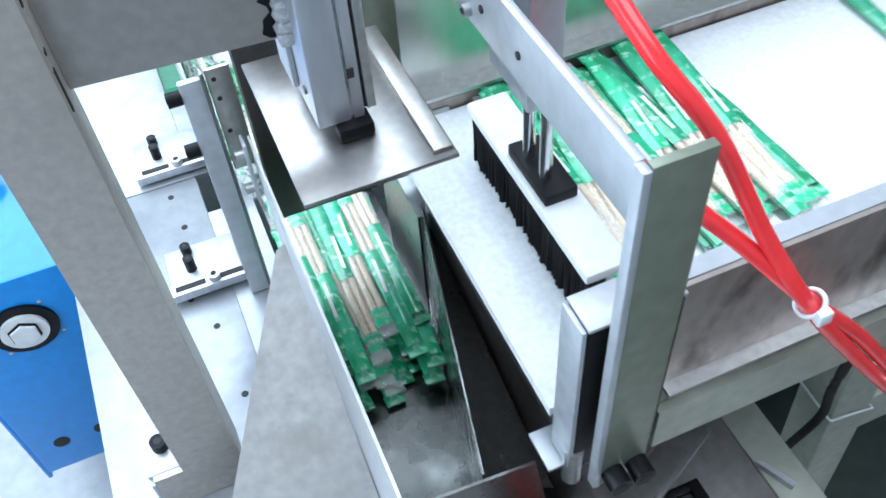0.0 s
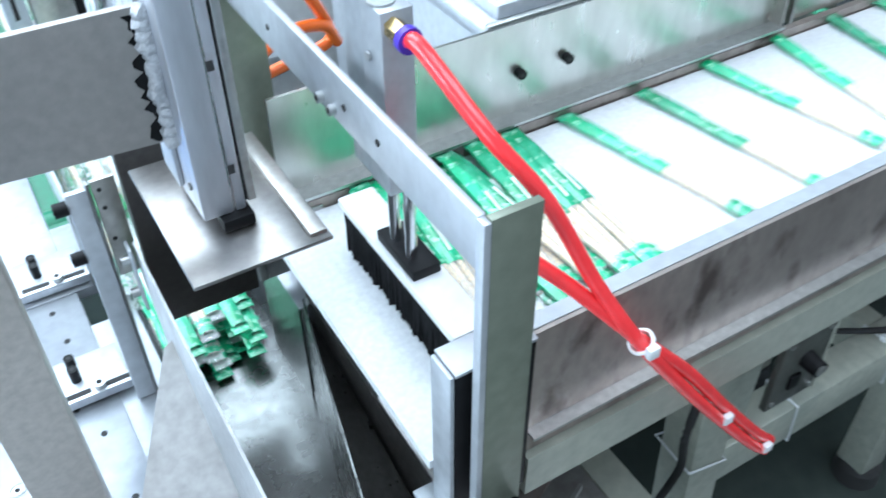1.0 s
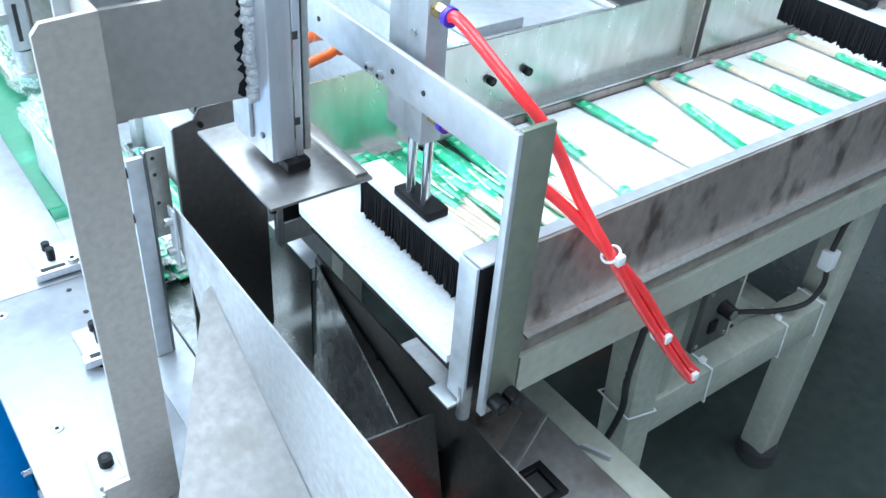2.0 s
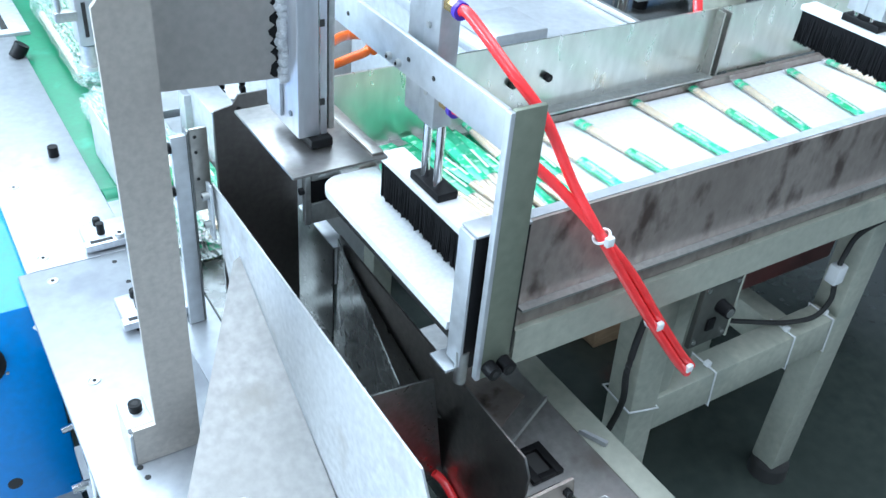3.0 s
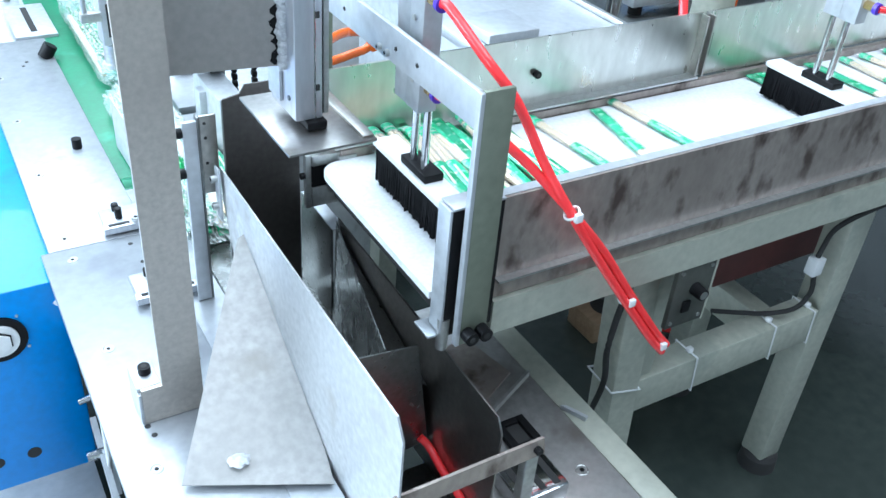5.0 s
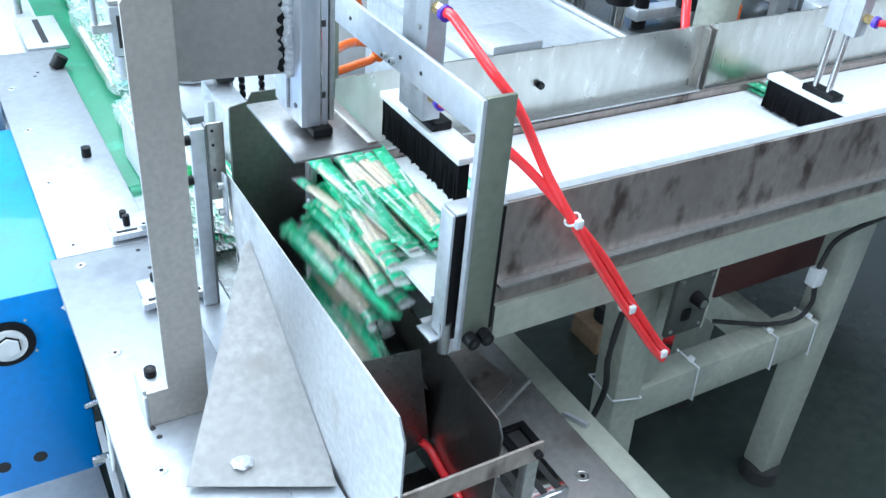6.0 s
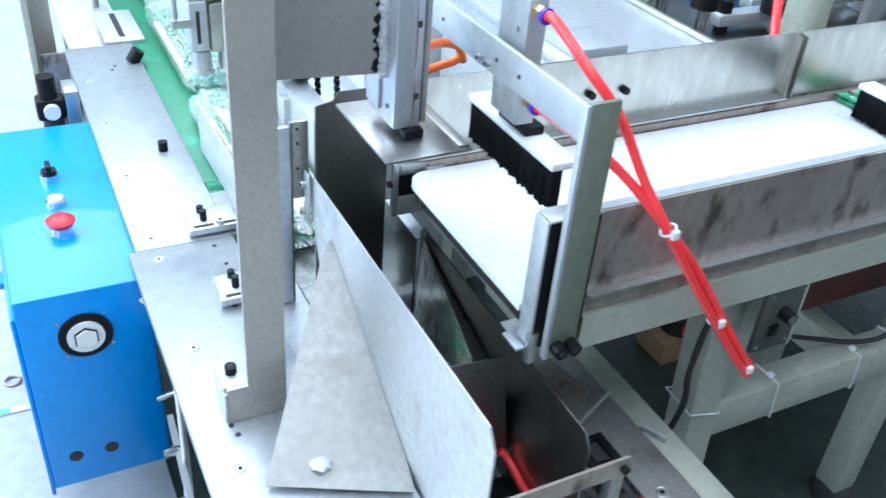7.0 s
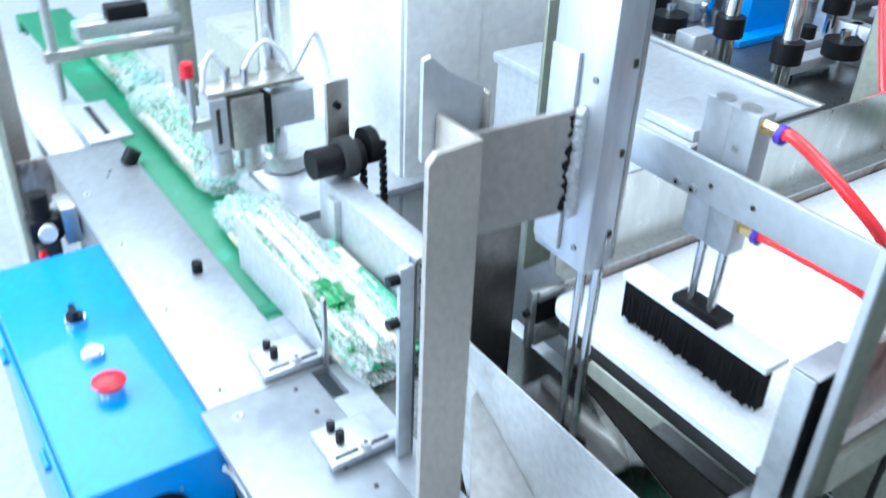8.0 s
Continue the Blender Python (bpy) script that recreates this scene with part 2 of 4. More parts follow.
def ring(bm, at, axis, r, thick, n=24):
    """A torus round the axis."""
    q = Vector(axis).normalized().to_track_quat("Z", "Y")
    pts = [Vector(at) + q @ Vector((r * math.cos(2 * math.pi * i / n), r * math.sin(2 * math.pi * i / n), 0)) for i in range(n + 1)]
    return tube(bm, pts, thick, 8, 1)


def NB():
    return bmesh.new()


def thing(name, label, category, at=(0, 0, 0), group="", kind=""):
    ob = new(name)
    ob.empty_display_size = 0.02
    ob.location = at
    ORIGIN[ob] = Vector(at)
    return tagged(ob, label, category, group, kind)


def part(name, bm, material, parent=None, label="", local=False):
    me = bpy.data.meshes.new(name)
    o = ORIGIN.get(parent, Vector((0, 0, 0)))
    if not local:
        settle(bm)
        bmesh.ops.translate(bm, verts=bm.verts, vec=-o)
    for f in bm.faces:
        f.smooth = True
    bm.to_mesh(me)
    bm.free()
    me.set_sharp_from_angle(angle=radians(38))
    me.materials.append(material)
    ob = new(name, me)
    if parent:
        ob.parent = parent
        ORIGIN[ob] = o
    if label:
        tagged(ob, label)
    return ob


def struct(name, bm, material, label, category):
    return tagged(part(name, bm, material), label, category, kind="structure")


def screw(parent, at, r=0.0065, h=0.008, axis=(0, 0, 1), material=None, name="cap_screw"):
    """A socket cap screw whose head stands on at."""
    a, p = Vector(axis).normalized(), Vector(at)
    bm = cyl(NB(), p, p + a * h, r, 14)
    head = part(name, bm, material or BLACK, parent)
    bm = cyl(NB(), p + a * (h - 0.0005), p + a * (h + 0.0004), r * 0.5, 6)
    part("hex_socket", bm, BLACK if material else RUBBER, head)
    return head


def flat_screw(parent, x, y, z, r=0.006):
    bm = NB()
    ring(bm, (x, y, z), (0, 0, 1), r, 0.0009, 18)
    cyl(bm, (x, y, z - 0.002), (x, y, z + 0.0004), r * 0.8, 16)
    s = part("countersunk_screw", bm, STEEL, parent)
    part("hex_socket", cyl(NB(), (x, y, z), (x, y, z + 0.0008), r * 0.42, 6), BLACK, s)


def cz(x):
    """The belt's height along the feed conveyor."""
    return 0.6455 + 0.001 * x


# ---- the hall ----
struct("floor", box(NB(), -4, 5, -3, 7, FLOOR - 0.1, FLOOR), FLOOR_MAT, "worn grey-green sealed concrete factory floor, darkened for machine shade", "floor")
struct("wall_north", box(NB(), -4, 5, 7, 7.15, FLOOR, 4.2), WALL_MAT, "plain pale painted factory wall", "wall")
struct("wall_south", box(NB(), -4, 5, -3.15, -3, FLOOR, 4.2), WALL_MAT, "plain pale painted factory wall", "wall")
struct("wall_east", box(NB(), 5, 5.15, -3.15, 7.15, FLOOR, 4.2), WALL_MAT, "plain pale painted factory wall", "wall")
struct("wall_west", box(NB(), -4.15, -4, -3.15, 7.15, FLOOR, 4.2), WALL_MAT, "plain pale painted factory wall", "wall")
struct("ceiling", box(NB(), -4.15, 5.15, -3.15, 7.15, 4.2, 4.3), CEIL_MAT, "pale sheet metal factory ceiling", "ceiling")

# Strong light on the floor is painted as a paler slab, ending at the table.
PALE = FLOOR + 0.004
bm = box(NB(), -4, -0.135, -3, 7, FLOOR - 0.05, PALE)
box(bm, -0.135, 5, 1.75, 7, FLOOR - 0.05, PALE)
struct("aisle_floor", bm, LIT_FLOOR_MAT, "worn scuffed concrete aisle floor, made pale for strong light", "floor")

# ---- packing table ----
plan("upright", None, -0.001)
table = thing("packing_table", "long milled aluminium machine table on a steel frame", "machine table")
for y0, y1 in ((0.03, 0.7195), (0.7205, 1.47)):
    if y0 < 0.5:
        bm = box(NB(), -0.150, -0.0105, y0, y1, T - 0.012, T, 0.001)
        box(bm, -0.0105, 0.012, y0, 0.662, T - 0.012, T, 0.0)
        box(bm, 0.012, 0.036, y0, y1, T - 0.012, T, 0.0)
    else:
        bm = box(NB(), -0.140, -0.012, y0, y1, T - 0.012, T, 0.001)
        box(bm, -0.012, 0.034, y0, 0.84, T - 0.012, T, 0.0)
    part("top_plate", bm, TABLE_PLATE, table)
for y in (0.299, 0.499, 0.693, 0.745, 0.93, 1.12, 1.30):
    flat_screw(table, -0.1155, y, T)
for x, y in ((-0.07, 1.343), (-0.062, 1.36), (-0.04, 0.70), (-0.036, 0.653), (-0.02, 0.60), (-0.05, 0.56), (-0.035, 0.52), (-0.105, 0.345), (-0.108, 0.36), (-0.03, 0.44), (0.005, 0.44)):
    part("tapped_hole", cyl(NB(), (x, y, T - 0.001), (x, y, T + 0.0004), 0.0032, 10), RUBBER, table)
part("side_rail", box(NB(), -0.138, -0.120, 0.05, 1.46, T - 0.09, T - 0.012, 0.002), STEEL, table)
part("side_rail", box(NB(), 0.018, 0.034, 0.05, 0.80, T - 0.09, T - 0.012, 0.002), STEEL, table)
for x, y in ((-0.12, 0.10), (-0.12, 1.40), (0.02, 0.10)):
    part("leg", box(NB(), x - 0.018, x + 0.018, y - 0.018, y + 0.018, FLOOR, T - 0.09, 0.003), PAINT_GREY, table)
part("cross_beam", box(NB(), -0.14, 0.03, 0.085, 0.115, 0.12, 0.16, 0.003), PAINT_GREY, table)
part("clamp_knob", cyl(NB(), (-0.047, 0.996, T), (-0.047, 0.996, T + 0.016), 0.0075, 14), BLACK, table)
part("clamp_knob", cyl(NB(), (-0.028, 1.373, T), (-0.014, 1.373, T + 0.022), 0.013, 14), BLACK, table)

# ---- outfeed belt ----
ob = thing("outfeed_belt", "glossy dark green outfeed conveyor belt under the wrapped packs", "conveyor belt")
part("belt", box(NB(), -0.014, 0.105, 0.846, 2.30, T - 0.012, T - 0.004, 0.002), GREEN_BELT, ob)
part("front_roller", cyl(NB(), (-0.0115, 0.866, T - 0.017), (0.10, 0.866, T - 0.017), 0.0195, 20), GREEN_BELT, ob)
part("end_roller", cyl(NB(), (-0.014, 2.30, T - 0.03), (0.105, 2.30, T - 0.03), 0.026, 20), GREEN_BELT, ob)

# ---- blue control box ----
plan("upright", 0.003, -0.0075)
bx = thing("control_box", "blue enamelled control box bolted beside the packing table", "control box")
part("case", box(NB(), -0.303, -0.139, 0.668, 1.155, 0.115, T - 0.002, 0.004), PAINT_BLUE, bx)
part("lid_flange", box(NB(), -0.309, -0.303, 0.672, 1.15, 0.10, T - 0.03, 0.002), PAINT_BLUE, bx)
for y in (0.80, 1.02):
    part("hinge", cyl(NB(), (-0.312, y - 0.015, 0.40), (-0.312, y + 0.015, 0.40), 0.005, 10), PAINT_BLUE, bx)
top = T - 0.002
sel = part("selector_switch", cyl(NB(), (-0.224, 0.972, top), (-0.224, 0.972, top + 0.010), 0.0145, 24, 0.0135), CHROME, bx, "chrome collar with a black turning grip")
bm = cyl(NB(), (-0.224, 0.972, top + 0.010), (-0.224, 0.972, top + 0.016), 0.011, 20)
box(bm, -0.228, -0.220, 0.960, 0.984, top + 0.014, top + 0.026, 0.0015)
part("grip", bm, BLACK, sel)
pb = part("push_button", cyl(NB(), (-0.224, 0.893, top), (-0.224, 0.893, top + 0.008), 0.0145, 24, 0.0135), CHROME, bx, "flat silver push button")
part("cap", cyl(NB(), (-0.224, 0.893, top + 0.008), (-0.224, 0.893, top + 0.012), 0.0105, 20), WHITE_PLASTIC, pb)
es = part("emergency_stop", cyl(NB(), (-0.225, 0.815, top), (-0.225, 0.815, top + 0.012), 0.0145, 24, 0.0125), CHROME, bx, "red mushroom emergency stop")
bm = cyl(NB(), (-0.225, 0.815, top + 0.012), (-0.225, 0.815, top + 0.020), 0.016, 24, 0.020)
cyl(bm, (-0.225, 0.815, top + 0.020), (-0.225, 0.815, top + 0.026), 0.020, 24, 0.012)
part("mushroom", bm, RED, es)
fan = part("cable_gland", cyl(NB(), (-0.225, 0.664, 0.381), (-0.225, 0.669, 0.381), 0.034, 32), BLACK, bx, "round black flange with a pale hexagonal plug")
part("collar", cyl(NB(), (-0.225, 0.660, 0.381), (-0.225, 0.665, 0.381), 0.0235, 28), WHITE_PLASTIC, fan)
bm = cyl(NB(), (-0.225, 0.658, 0.381), (-0.225, 0.661, 0.381), 0.0165, 6)
part("hexagon", bm, BLACK, fan)
part("plug", cyl(NB(), (-0.225, 0.655, 0.381), (-0.225, 0.659, 0.381), 0.0145, 6), WHITE_PLASTIC, fan)
for dx, dz in ((-0.032, 0.026), (0.026, 0.03), (-0.026, -0.03), (0.032, -0.022)):
    part("rivet", cyl(NB(), (-0.225 + dx, 0.6665, 0.381 + dz), (-0.225 + dx, 0.669, 0.381 + dz), 0.002, 10), STEEL, bx)
for x in (-0.267, -0.219):
    part("knockout_hole", cyl(NB(), (x, 0.6675, 0.170), (x, 0.669, 0.170), 0.0095, 20), RUBBER, bx)
bm = tube(NB(), [(-0.152, 0.660, 0.425), (-0.142, 0.650, 0.41), (-0.132, 0.60, 0.36), (-0.135, 0.56, 0.25), (-0.14, 0.56, 0.12)], 0.0035)
tagged(part("air_hose", bm, WHITE_PLASTIC), "thin white hose hanging beside the blue control box", "hose")

# ---- slider clamps on the table ----
plan("upright", None, -0.001)
def slider_clamp(y, flip=0.0):
    c = thing("slider_clamp", "small aluminium slotted clamp block screwed to the table", "clamp", (0, y, T), "slider clamps")
    part("base", box(NB(), -0.062, 0.004, y - 0.006, y + 0.042, T, T + 0.008, 0.001), ALU_PLATE, c)
    part("slotted_bar", box(NB(), -0.066, 0.020, y - 0.020, y - 0.006, T + 0.004, T + 0.014, 0.001), ALU, c)
    for x in (-0.045, -0.008):
        part("slot", box(NB(), x - 0.014, x + 0.014, y - 0.016, y - 0.010, T + 0.0135, T + 0.0145), RUBBER, c)
    screw(c, (-0.022, y - 0.013, T + 0.0145), 0.006, 0.006, material=STEEL)
    screw(c, (-0.040, y + 0.012, T + 0.008), 0.005, 0.016)
    screw(c, (-0.040, y + 0.034, T + 0.008), 0.005, 0.010)
    return c


slider_clamp(0.745)
slider_clamp(0.577)

# ---- guide rail beside the packing channel ----
plan("asis")
gd = thing("guide_rail", "upright white plates and slotted steel strip guiding the packs", "guide rail")
part("channel_side", prism(NB(), [(0.0135, 0.735, T), (0.0085, 0.977, T), (0.0085, 0.977, 0.536), (0.0125, 0.800, 0.528), (0.0135, 0.735, 0.470)], (0.0025, 0, 0)), ALU_PLATE, gd, "white sheet side of the channel")
part("end_upright", box(NB(), 0.004, 0.0205, 0.541, 0.547, T, 0.696, 0.0008), ALU_PLATE, gd)
part("rear_upright", box(NB(), 0.008, 0.013, 0.716, 0.724, T, 0.552, 0.0008), STEEL, gd)
part("slotted_strip", box(NB(), 0.0207, 0.0235, 0.541, 0.553, T, 0.700, 0.0008), STEEL_DARK, gd, "dark edge of the folded strip")
part("back_strip", box(NB(), 0.0247, 0.0435, 0.545, 0.549, 0.600, 0.699, 0.0008), STEEL_WARM, gd)
for z in (0.690, 0.672, 0.640):
    part("strip_hole", cyl(NB(), (0.030, 0.5445, z), (0.030, 0.5455, z), 0.0020, 8), RUBBER, gd)
for z in (0.632, 0.683):
    screw(gd, (0.004, 0.545, z), 0.006, 0.011, (-1, 0, 0))
part("wall_tab", box(NB(), 0.034, 0.0365, 0.520, 0.535, 0.575, 0.642, 0.0005), ALU_PLATE, gd)
for z in (0.628, 0.592):
    screw(gd, (0.034, 0.528, z), 0.0045, 0.007, (-1, 0, 0), STEEL)

# ---- support post ----
plan("asis")
po = thing("support_post", "grey matt steel upright with a bolted foot plate", "post")
PY = 0.363
bm = prism(NB(), [(-0.1085, PY, T), (-0.1085, PY, 0.4975), (-0.087, PY, 0.4975), (-0.087, PY, 0.905), (-0.081, PY, 0.912), (-0.046, PY, 0.914), (-0.046, PY, T)], (0, 0.005, 0))
part("upright", bm, GREY_STEEL, po)
part("web", box(NB(), -0.050, -0.0455, PY + 0.005, 0.412, T, 0.914, 0.0006), GREY_STEEL, po)
part("foot", box(NB(), -0.112, -0.0875, PY + 0.0052, PY + 0.044, 0.492, 0.498, 0.001), ALU_PLATE, po, "bright folded top of the foot")
part("foot_side", box(NB(), -0.112, -0.1087, PY + 0.0005, PY + 0.044, T, 0.4918, 0.0008), ALU_PLATE, po)
screw(po, (-0.098, 0.390, 0.498), 0.0065, 0.009)
part("rear_plate", prism(NB(), [(-0.060, 0.4125, 0.880), (-0.010, 0.4125, 0.880), (-0.010, 0.4125, 0.925), (-0.040, 0.4125, 0.942), (-0.054, 0.4125, 0.954), (-0.060, 0.4125, 0.952)], (0, 0.004, 0)), ALU_PLATE, po, "bright sheet behind the upright")
part("plate_edge", box(NB(), -0.0098, -0.0065, 0.408, 0.4165, 0.889, 0.922, 0.0005), GREY_STEEL, po)
AY = 0.394
bm = prism(NB(), [(-0.0453, AY, 0.820), (0.0675, AY, 0.814), (0.0675, AY, 0.900), (-0.0453, AY, 0.901)], (0, 0.005, 0))
arm = part("arm_plate", bm, ARM_STEEL, po, "burnt steel plate welded across to the cylinder")
for z, h in ((0.858, 0.0012), (0.836, 0.012), (0.885, 0.003)):
    part("slot", box(NB(), -0.0458, -0.0448, PY + 0.007, PY + 0.011, z - h, z + h), RUBBER, po, "dark slot in the post edge")
random.seed(5)
for z, h, n in ((0.826, 0.010, 4), (0.850, 0.014, 6), (0.884, 0.013, 5)):
    for i in range(n):
        bm = NB()
        zz = z + h * (2 * i / (n - 1) - 1)
        c = Vector((0.0655 + random.uniform(-0.0012, 0.0012), AY - 0.0022, zz))
        for q in bmesh.ops.create_icosphere(bm, subdivisions=2, radius=1.0)["verts"]:
            w = 1 + 0.35 * noise.noise((q.co.x * 2 + zz * 90, q.co.y * 2, q.co.z * 3))
            q.co = c + Vector((q.co.x * 0.0058 * w, q.co.y * 0.0050 * w, q.co.z * 0.0060 * w))
        part("weld_bead", bm, WELD, arm, "lumpy whitish weld bead")
pts = [(0.0665, z) for z in np.linspace(0.896, 0.816, 12)] + [(0.0575 + random.uniform(-0.004, 0.003), z) for z in np.linspace(0.816, 0.896, 22)]
part("burn_mark", prism(NB(), [(x, AY - 0.0004, z) for x, z in pts], (0, 0.0003, 0)), BLACK, arm, "scorched edge of the weld")

# ---- press cylinder and its moving plate ----
pc = thing("press_cylinder", "square aluminium guided cylinder held by the steel arm", "cylinder")
part("barrel", box(NB(), 0.068, 0.0955, 0.370, 0.432, 0.766, 1.06, 0.0015), ALU, pc)
part("slide_channel", box(NB(), 0.0975, 0.103, 0.372, 0.395, 0.769, 1.06, 0.0008), STEEL, pc)
part("side_groove", box(NB(), 0.0955, 0.0975, 0.374, 0.390, 0.769, 1.06), RUBBER, pc)
for z in (0.795, 0.865, 0.935):
    part("sensor_notch", box(NB(), 0.0885, 0.0925, 0.3692, 0.3705, z, z + 0.006), RUBBER, pc)
for y, z in ((0.384, 0.785), (0.418, 0.785), (0.384, 0.925), (0.418, 0.925)):
    part("cap_screw", cyl(NB(), (0.068, y, z), (0.0665, y, z), 0.0026, 10), STEEL_DARK, pc)
part("mount_plate", box(NB(), 0.0645, 0.0678, 0.4005, 0.430, 0.775, 0.94, 0.0006), ALU_PLATE, pc, "bright mounting plate on the cylinder side")

PRESS = Vector((0.09, 0.39, 0.756))
pr = thing("press_plate", "flat stainless press plate on two chromed guide rods", "press plate", PRESS)
part("plate", box(NB(), 0.0445, 0.134, 0.329, 0.462, 0.753, 0.756, 0.0006), PRESS_STEEL, pr)
part("edge_strip", box(NB(), 0.121, 0.1325, 0.334, 0.458, 0.756, 0.759, 0.0006), STEEL_WARM, pr)
part("rod_bracket", box(NB(), 0.0775, 0.0985, 0.364, 0.402, 0.7562, 0.7655, 0.002), BLACK, pr)
for y in (0.374, 0.391):
    part("guide_rod", cyl(NB(), (0.088, y, 0.765), (0.088, y, 0.99), 0.0042, 14), CHROME, pr)

# ---- chute ----
ch = thing("drop_chute", "folded stainless sheet chute below the conveyor nose", "chute")
LW = 0.040
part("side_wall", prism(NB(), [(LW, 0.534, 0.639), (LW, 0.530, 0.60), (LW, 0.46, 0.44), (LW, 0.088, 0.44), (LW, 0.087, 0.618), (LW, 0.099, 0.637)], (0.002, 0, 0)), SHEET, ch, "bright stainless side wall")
part("wing", prism(NB(), [(0.039, 0.459, 0.592), (0.039, 0.236, 0.4605), (0.032, 0.200, 0.4555), (-0.101, 0.262, 0.4575), (0.031, 0.456, 0.590)], (0.0, -0.001, 0.0015)), WING_STEEL, ch, "triangular stainless wing sheet")
bm = NB()
for q in bmesh.ops.create_icosphere(bm, subdivisions=3, radius=1.0)["verts"]:
    w = 1 + 0.3 * noise.noise(q.co * 2.1)
    q.co = Vector((-0.043 + q.co.x * 0.011 * w, 0.262 + q.co.y * 0.012 * w, 0.4675 + q.co.z * 0.0028))
part("dried_glue", bm, WELD, ch, "lump of dried white glue on the wing")
RW = 0.153
# Same stainless as the other wall; its dark reflection is put into the colour.
part("side_wall", prism(NB(), [(RW, 0.459, 0.585), (RW, 0.45, 0.40), (RW, 0.105, 0.40), (RW, 0.103, 0.560), (RW, 0.112, 0.575), (RW, 0.42, 0.583)], (0.002, 0, 0)), PRESS_STEEL, ch, "stainless side wall in darker steel for the dark it mirrors")
# Shade and dark reflections inside the chute are put into these steels' colours.
part("end_panel", prism(NB(), [(0.0425, 0.226, 0.590), (0.132, 0.226, 0.580), (0.1525, 0.226, 0.44), (0.0425, 0.226, 0.42)], (0, -0.002, 0)), STEEL_DARK, ch, "cross panel darkened for the shade in the chute")
part("deflector", prism(NB(), [(0.149, 0.455, 0.584), (0.0975, 0.229, 0.584), (0.0975, 0.229, 0.4415), (0.147, 0.455, 0.4415)], (0.0012, 0, 0)), STEEL_SMEARED, ch, "slanting inner guide sheet darkened for chute shade")
# Made-up sheet that fills the black gap behind the deflector.
part("inner_slope", prism(NB(), [(0.1505, 0.450, 0.572), (0.1015, 0.233, 0.552), (0.1515, 0.233, 0.512)], (0.0, 0.0, -0.0012)), STEEL_DARK, ch, "added sloping sheet filling the dark gap")
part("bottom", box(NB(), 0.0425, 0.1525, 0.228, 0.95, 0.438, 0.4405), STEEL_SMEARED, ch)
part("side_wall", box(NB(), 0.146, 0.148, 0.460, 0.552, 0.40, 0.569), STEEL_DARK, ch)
part("wall_flange", box(NB(), 0.146, 0.162, 0.458, 0.552, 0.5692, 0.5712, 0.0004), ALU_PLATE, ch, "bright folded top flange")
plan("upright", None, 0.003)
plan("asis")
GATE = Vector((0.09, 0.526, 0.60))
dw = thing("channel_gate", "dark polished sliding sheet that closes the packing channel", "gate", GATE)
part("sheet", prism(NB(), [(0.046, 0.526, 0.449), (0.134, 0.526, 0.449), (0.134, 0.526, 0.738), (0.072, 0.526, 0.738), (0.066, 0.526, 0.728), (0.046, 0.526, 0.724)], (0, 0.002, 0)), DARK_SHEET, dw)
part("bright_edge", box(NB(), 0.0445, 0.0458, 0.5258, 0.5285, 0.449, 0.7235), STEEL, dw, "bright cut edge")
part("sheet_bolt", cyl(NB(), (0.072, 0.526, 0.722), (0.072, 0.523, 0.722), 0.0028, 8), BLACK, dw)

# ---- feed conveyor ----
plan("asis")
cv = thing("feed_conveyor", "stainless feed conveyor with a white belt on painted legs", "conveyor")


def along(bm, x0, x1, y0, y1, dz0, dz1):
    """A bar along the conveyor, dz above its belt."""
    prism(bm, [(x0, y0, cz(x0) + dz0), (x0, y1, cz(x0) + dz0), (x0, y1, cz(x0) + dz1), (x0, y0, cz(x0) + dz1)], (x1 - x0, 0, cz(x1) - cz(x0)))
    return bm


X1 = 4.0
outline = [(X1, 0.222), (0.138, 0.222)]
outline += [(0.164 - 0.026 * math.cos(math.pi * i / 16), 0.458 + 0.026 * math.sin(math.pi * i / 16)) for i in range(9)] + [(X1, 0.484)]
bm = prism(NB(), [(x, y, cz(x)) for x, y in outline], (0, 0, -0.008))
part("belt", bm, BELT, cv, "clean white belt")
part("near_side", along(NB(), 0.199, X1, 0.205, 0.208, 0.010, 0.098), STEEL_STAINED, cv, "stained stainless side panel")
part("lower_side", along(NB(), 0.199, X1, 0.206, 0.209, -0.016, 0.0075), STEEL_STAINED, cv, "stained stainless lower side panel")
part("near_lip", along(NB(), 0.199, X1, 0.2085, 0.2195, 0.094, 0.0985), ALU_PLATE, cv)
part("side_ledge", along(NB(), 0.199, X1, 0.196, 0.2095, 0.0076, 0.0098), STEEL, cv, "bright folded ledge")
part("lower_beam", along(NB(), 0.199, X1, 0.2, 0.235, -0.057, -0.0165), PAINT_GREY, cv)
part("far_beam", along(NB(), 0.199, X1, 0.475, 0.51, -0.10, -0.05), PAINT_GREY, cv)
part("far_rail", along(NB(), 0.17, X1, 0.486, 0.494, -0.03, 0.010), STEEL_STAINED, cv)
part("far_guard", along(NB(), 0.159, 0.722, 0.497, 0.500, 0.018, 0.108), GUARD_STEEL, cv, "tall stainless guard plate")
part("guard_flange", along(NB(), 0.159, 0.722, 0.480, 0.497, 0.016, 0.019), STEEL, cv)
part("far_guard", along(NB(), 0.730, 1.6, 0.497, 0.500, 0.012, 0.108), GUARD_STEEL, cv, "tall stainless guard plate")
part("guard_edge", along(NB(), 0.730, 0.733, 0.482, 0.497, 0.018, 0.106), STEEL_WARM, cv)
part("guard_edge", along(NB(), 0.719, 0.722, 0.484, 0.497, 0.018, 0.106), STEEL_WARM, cv)
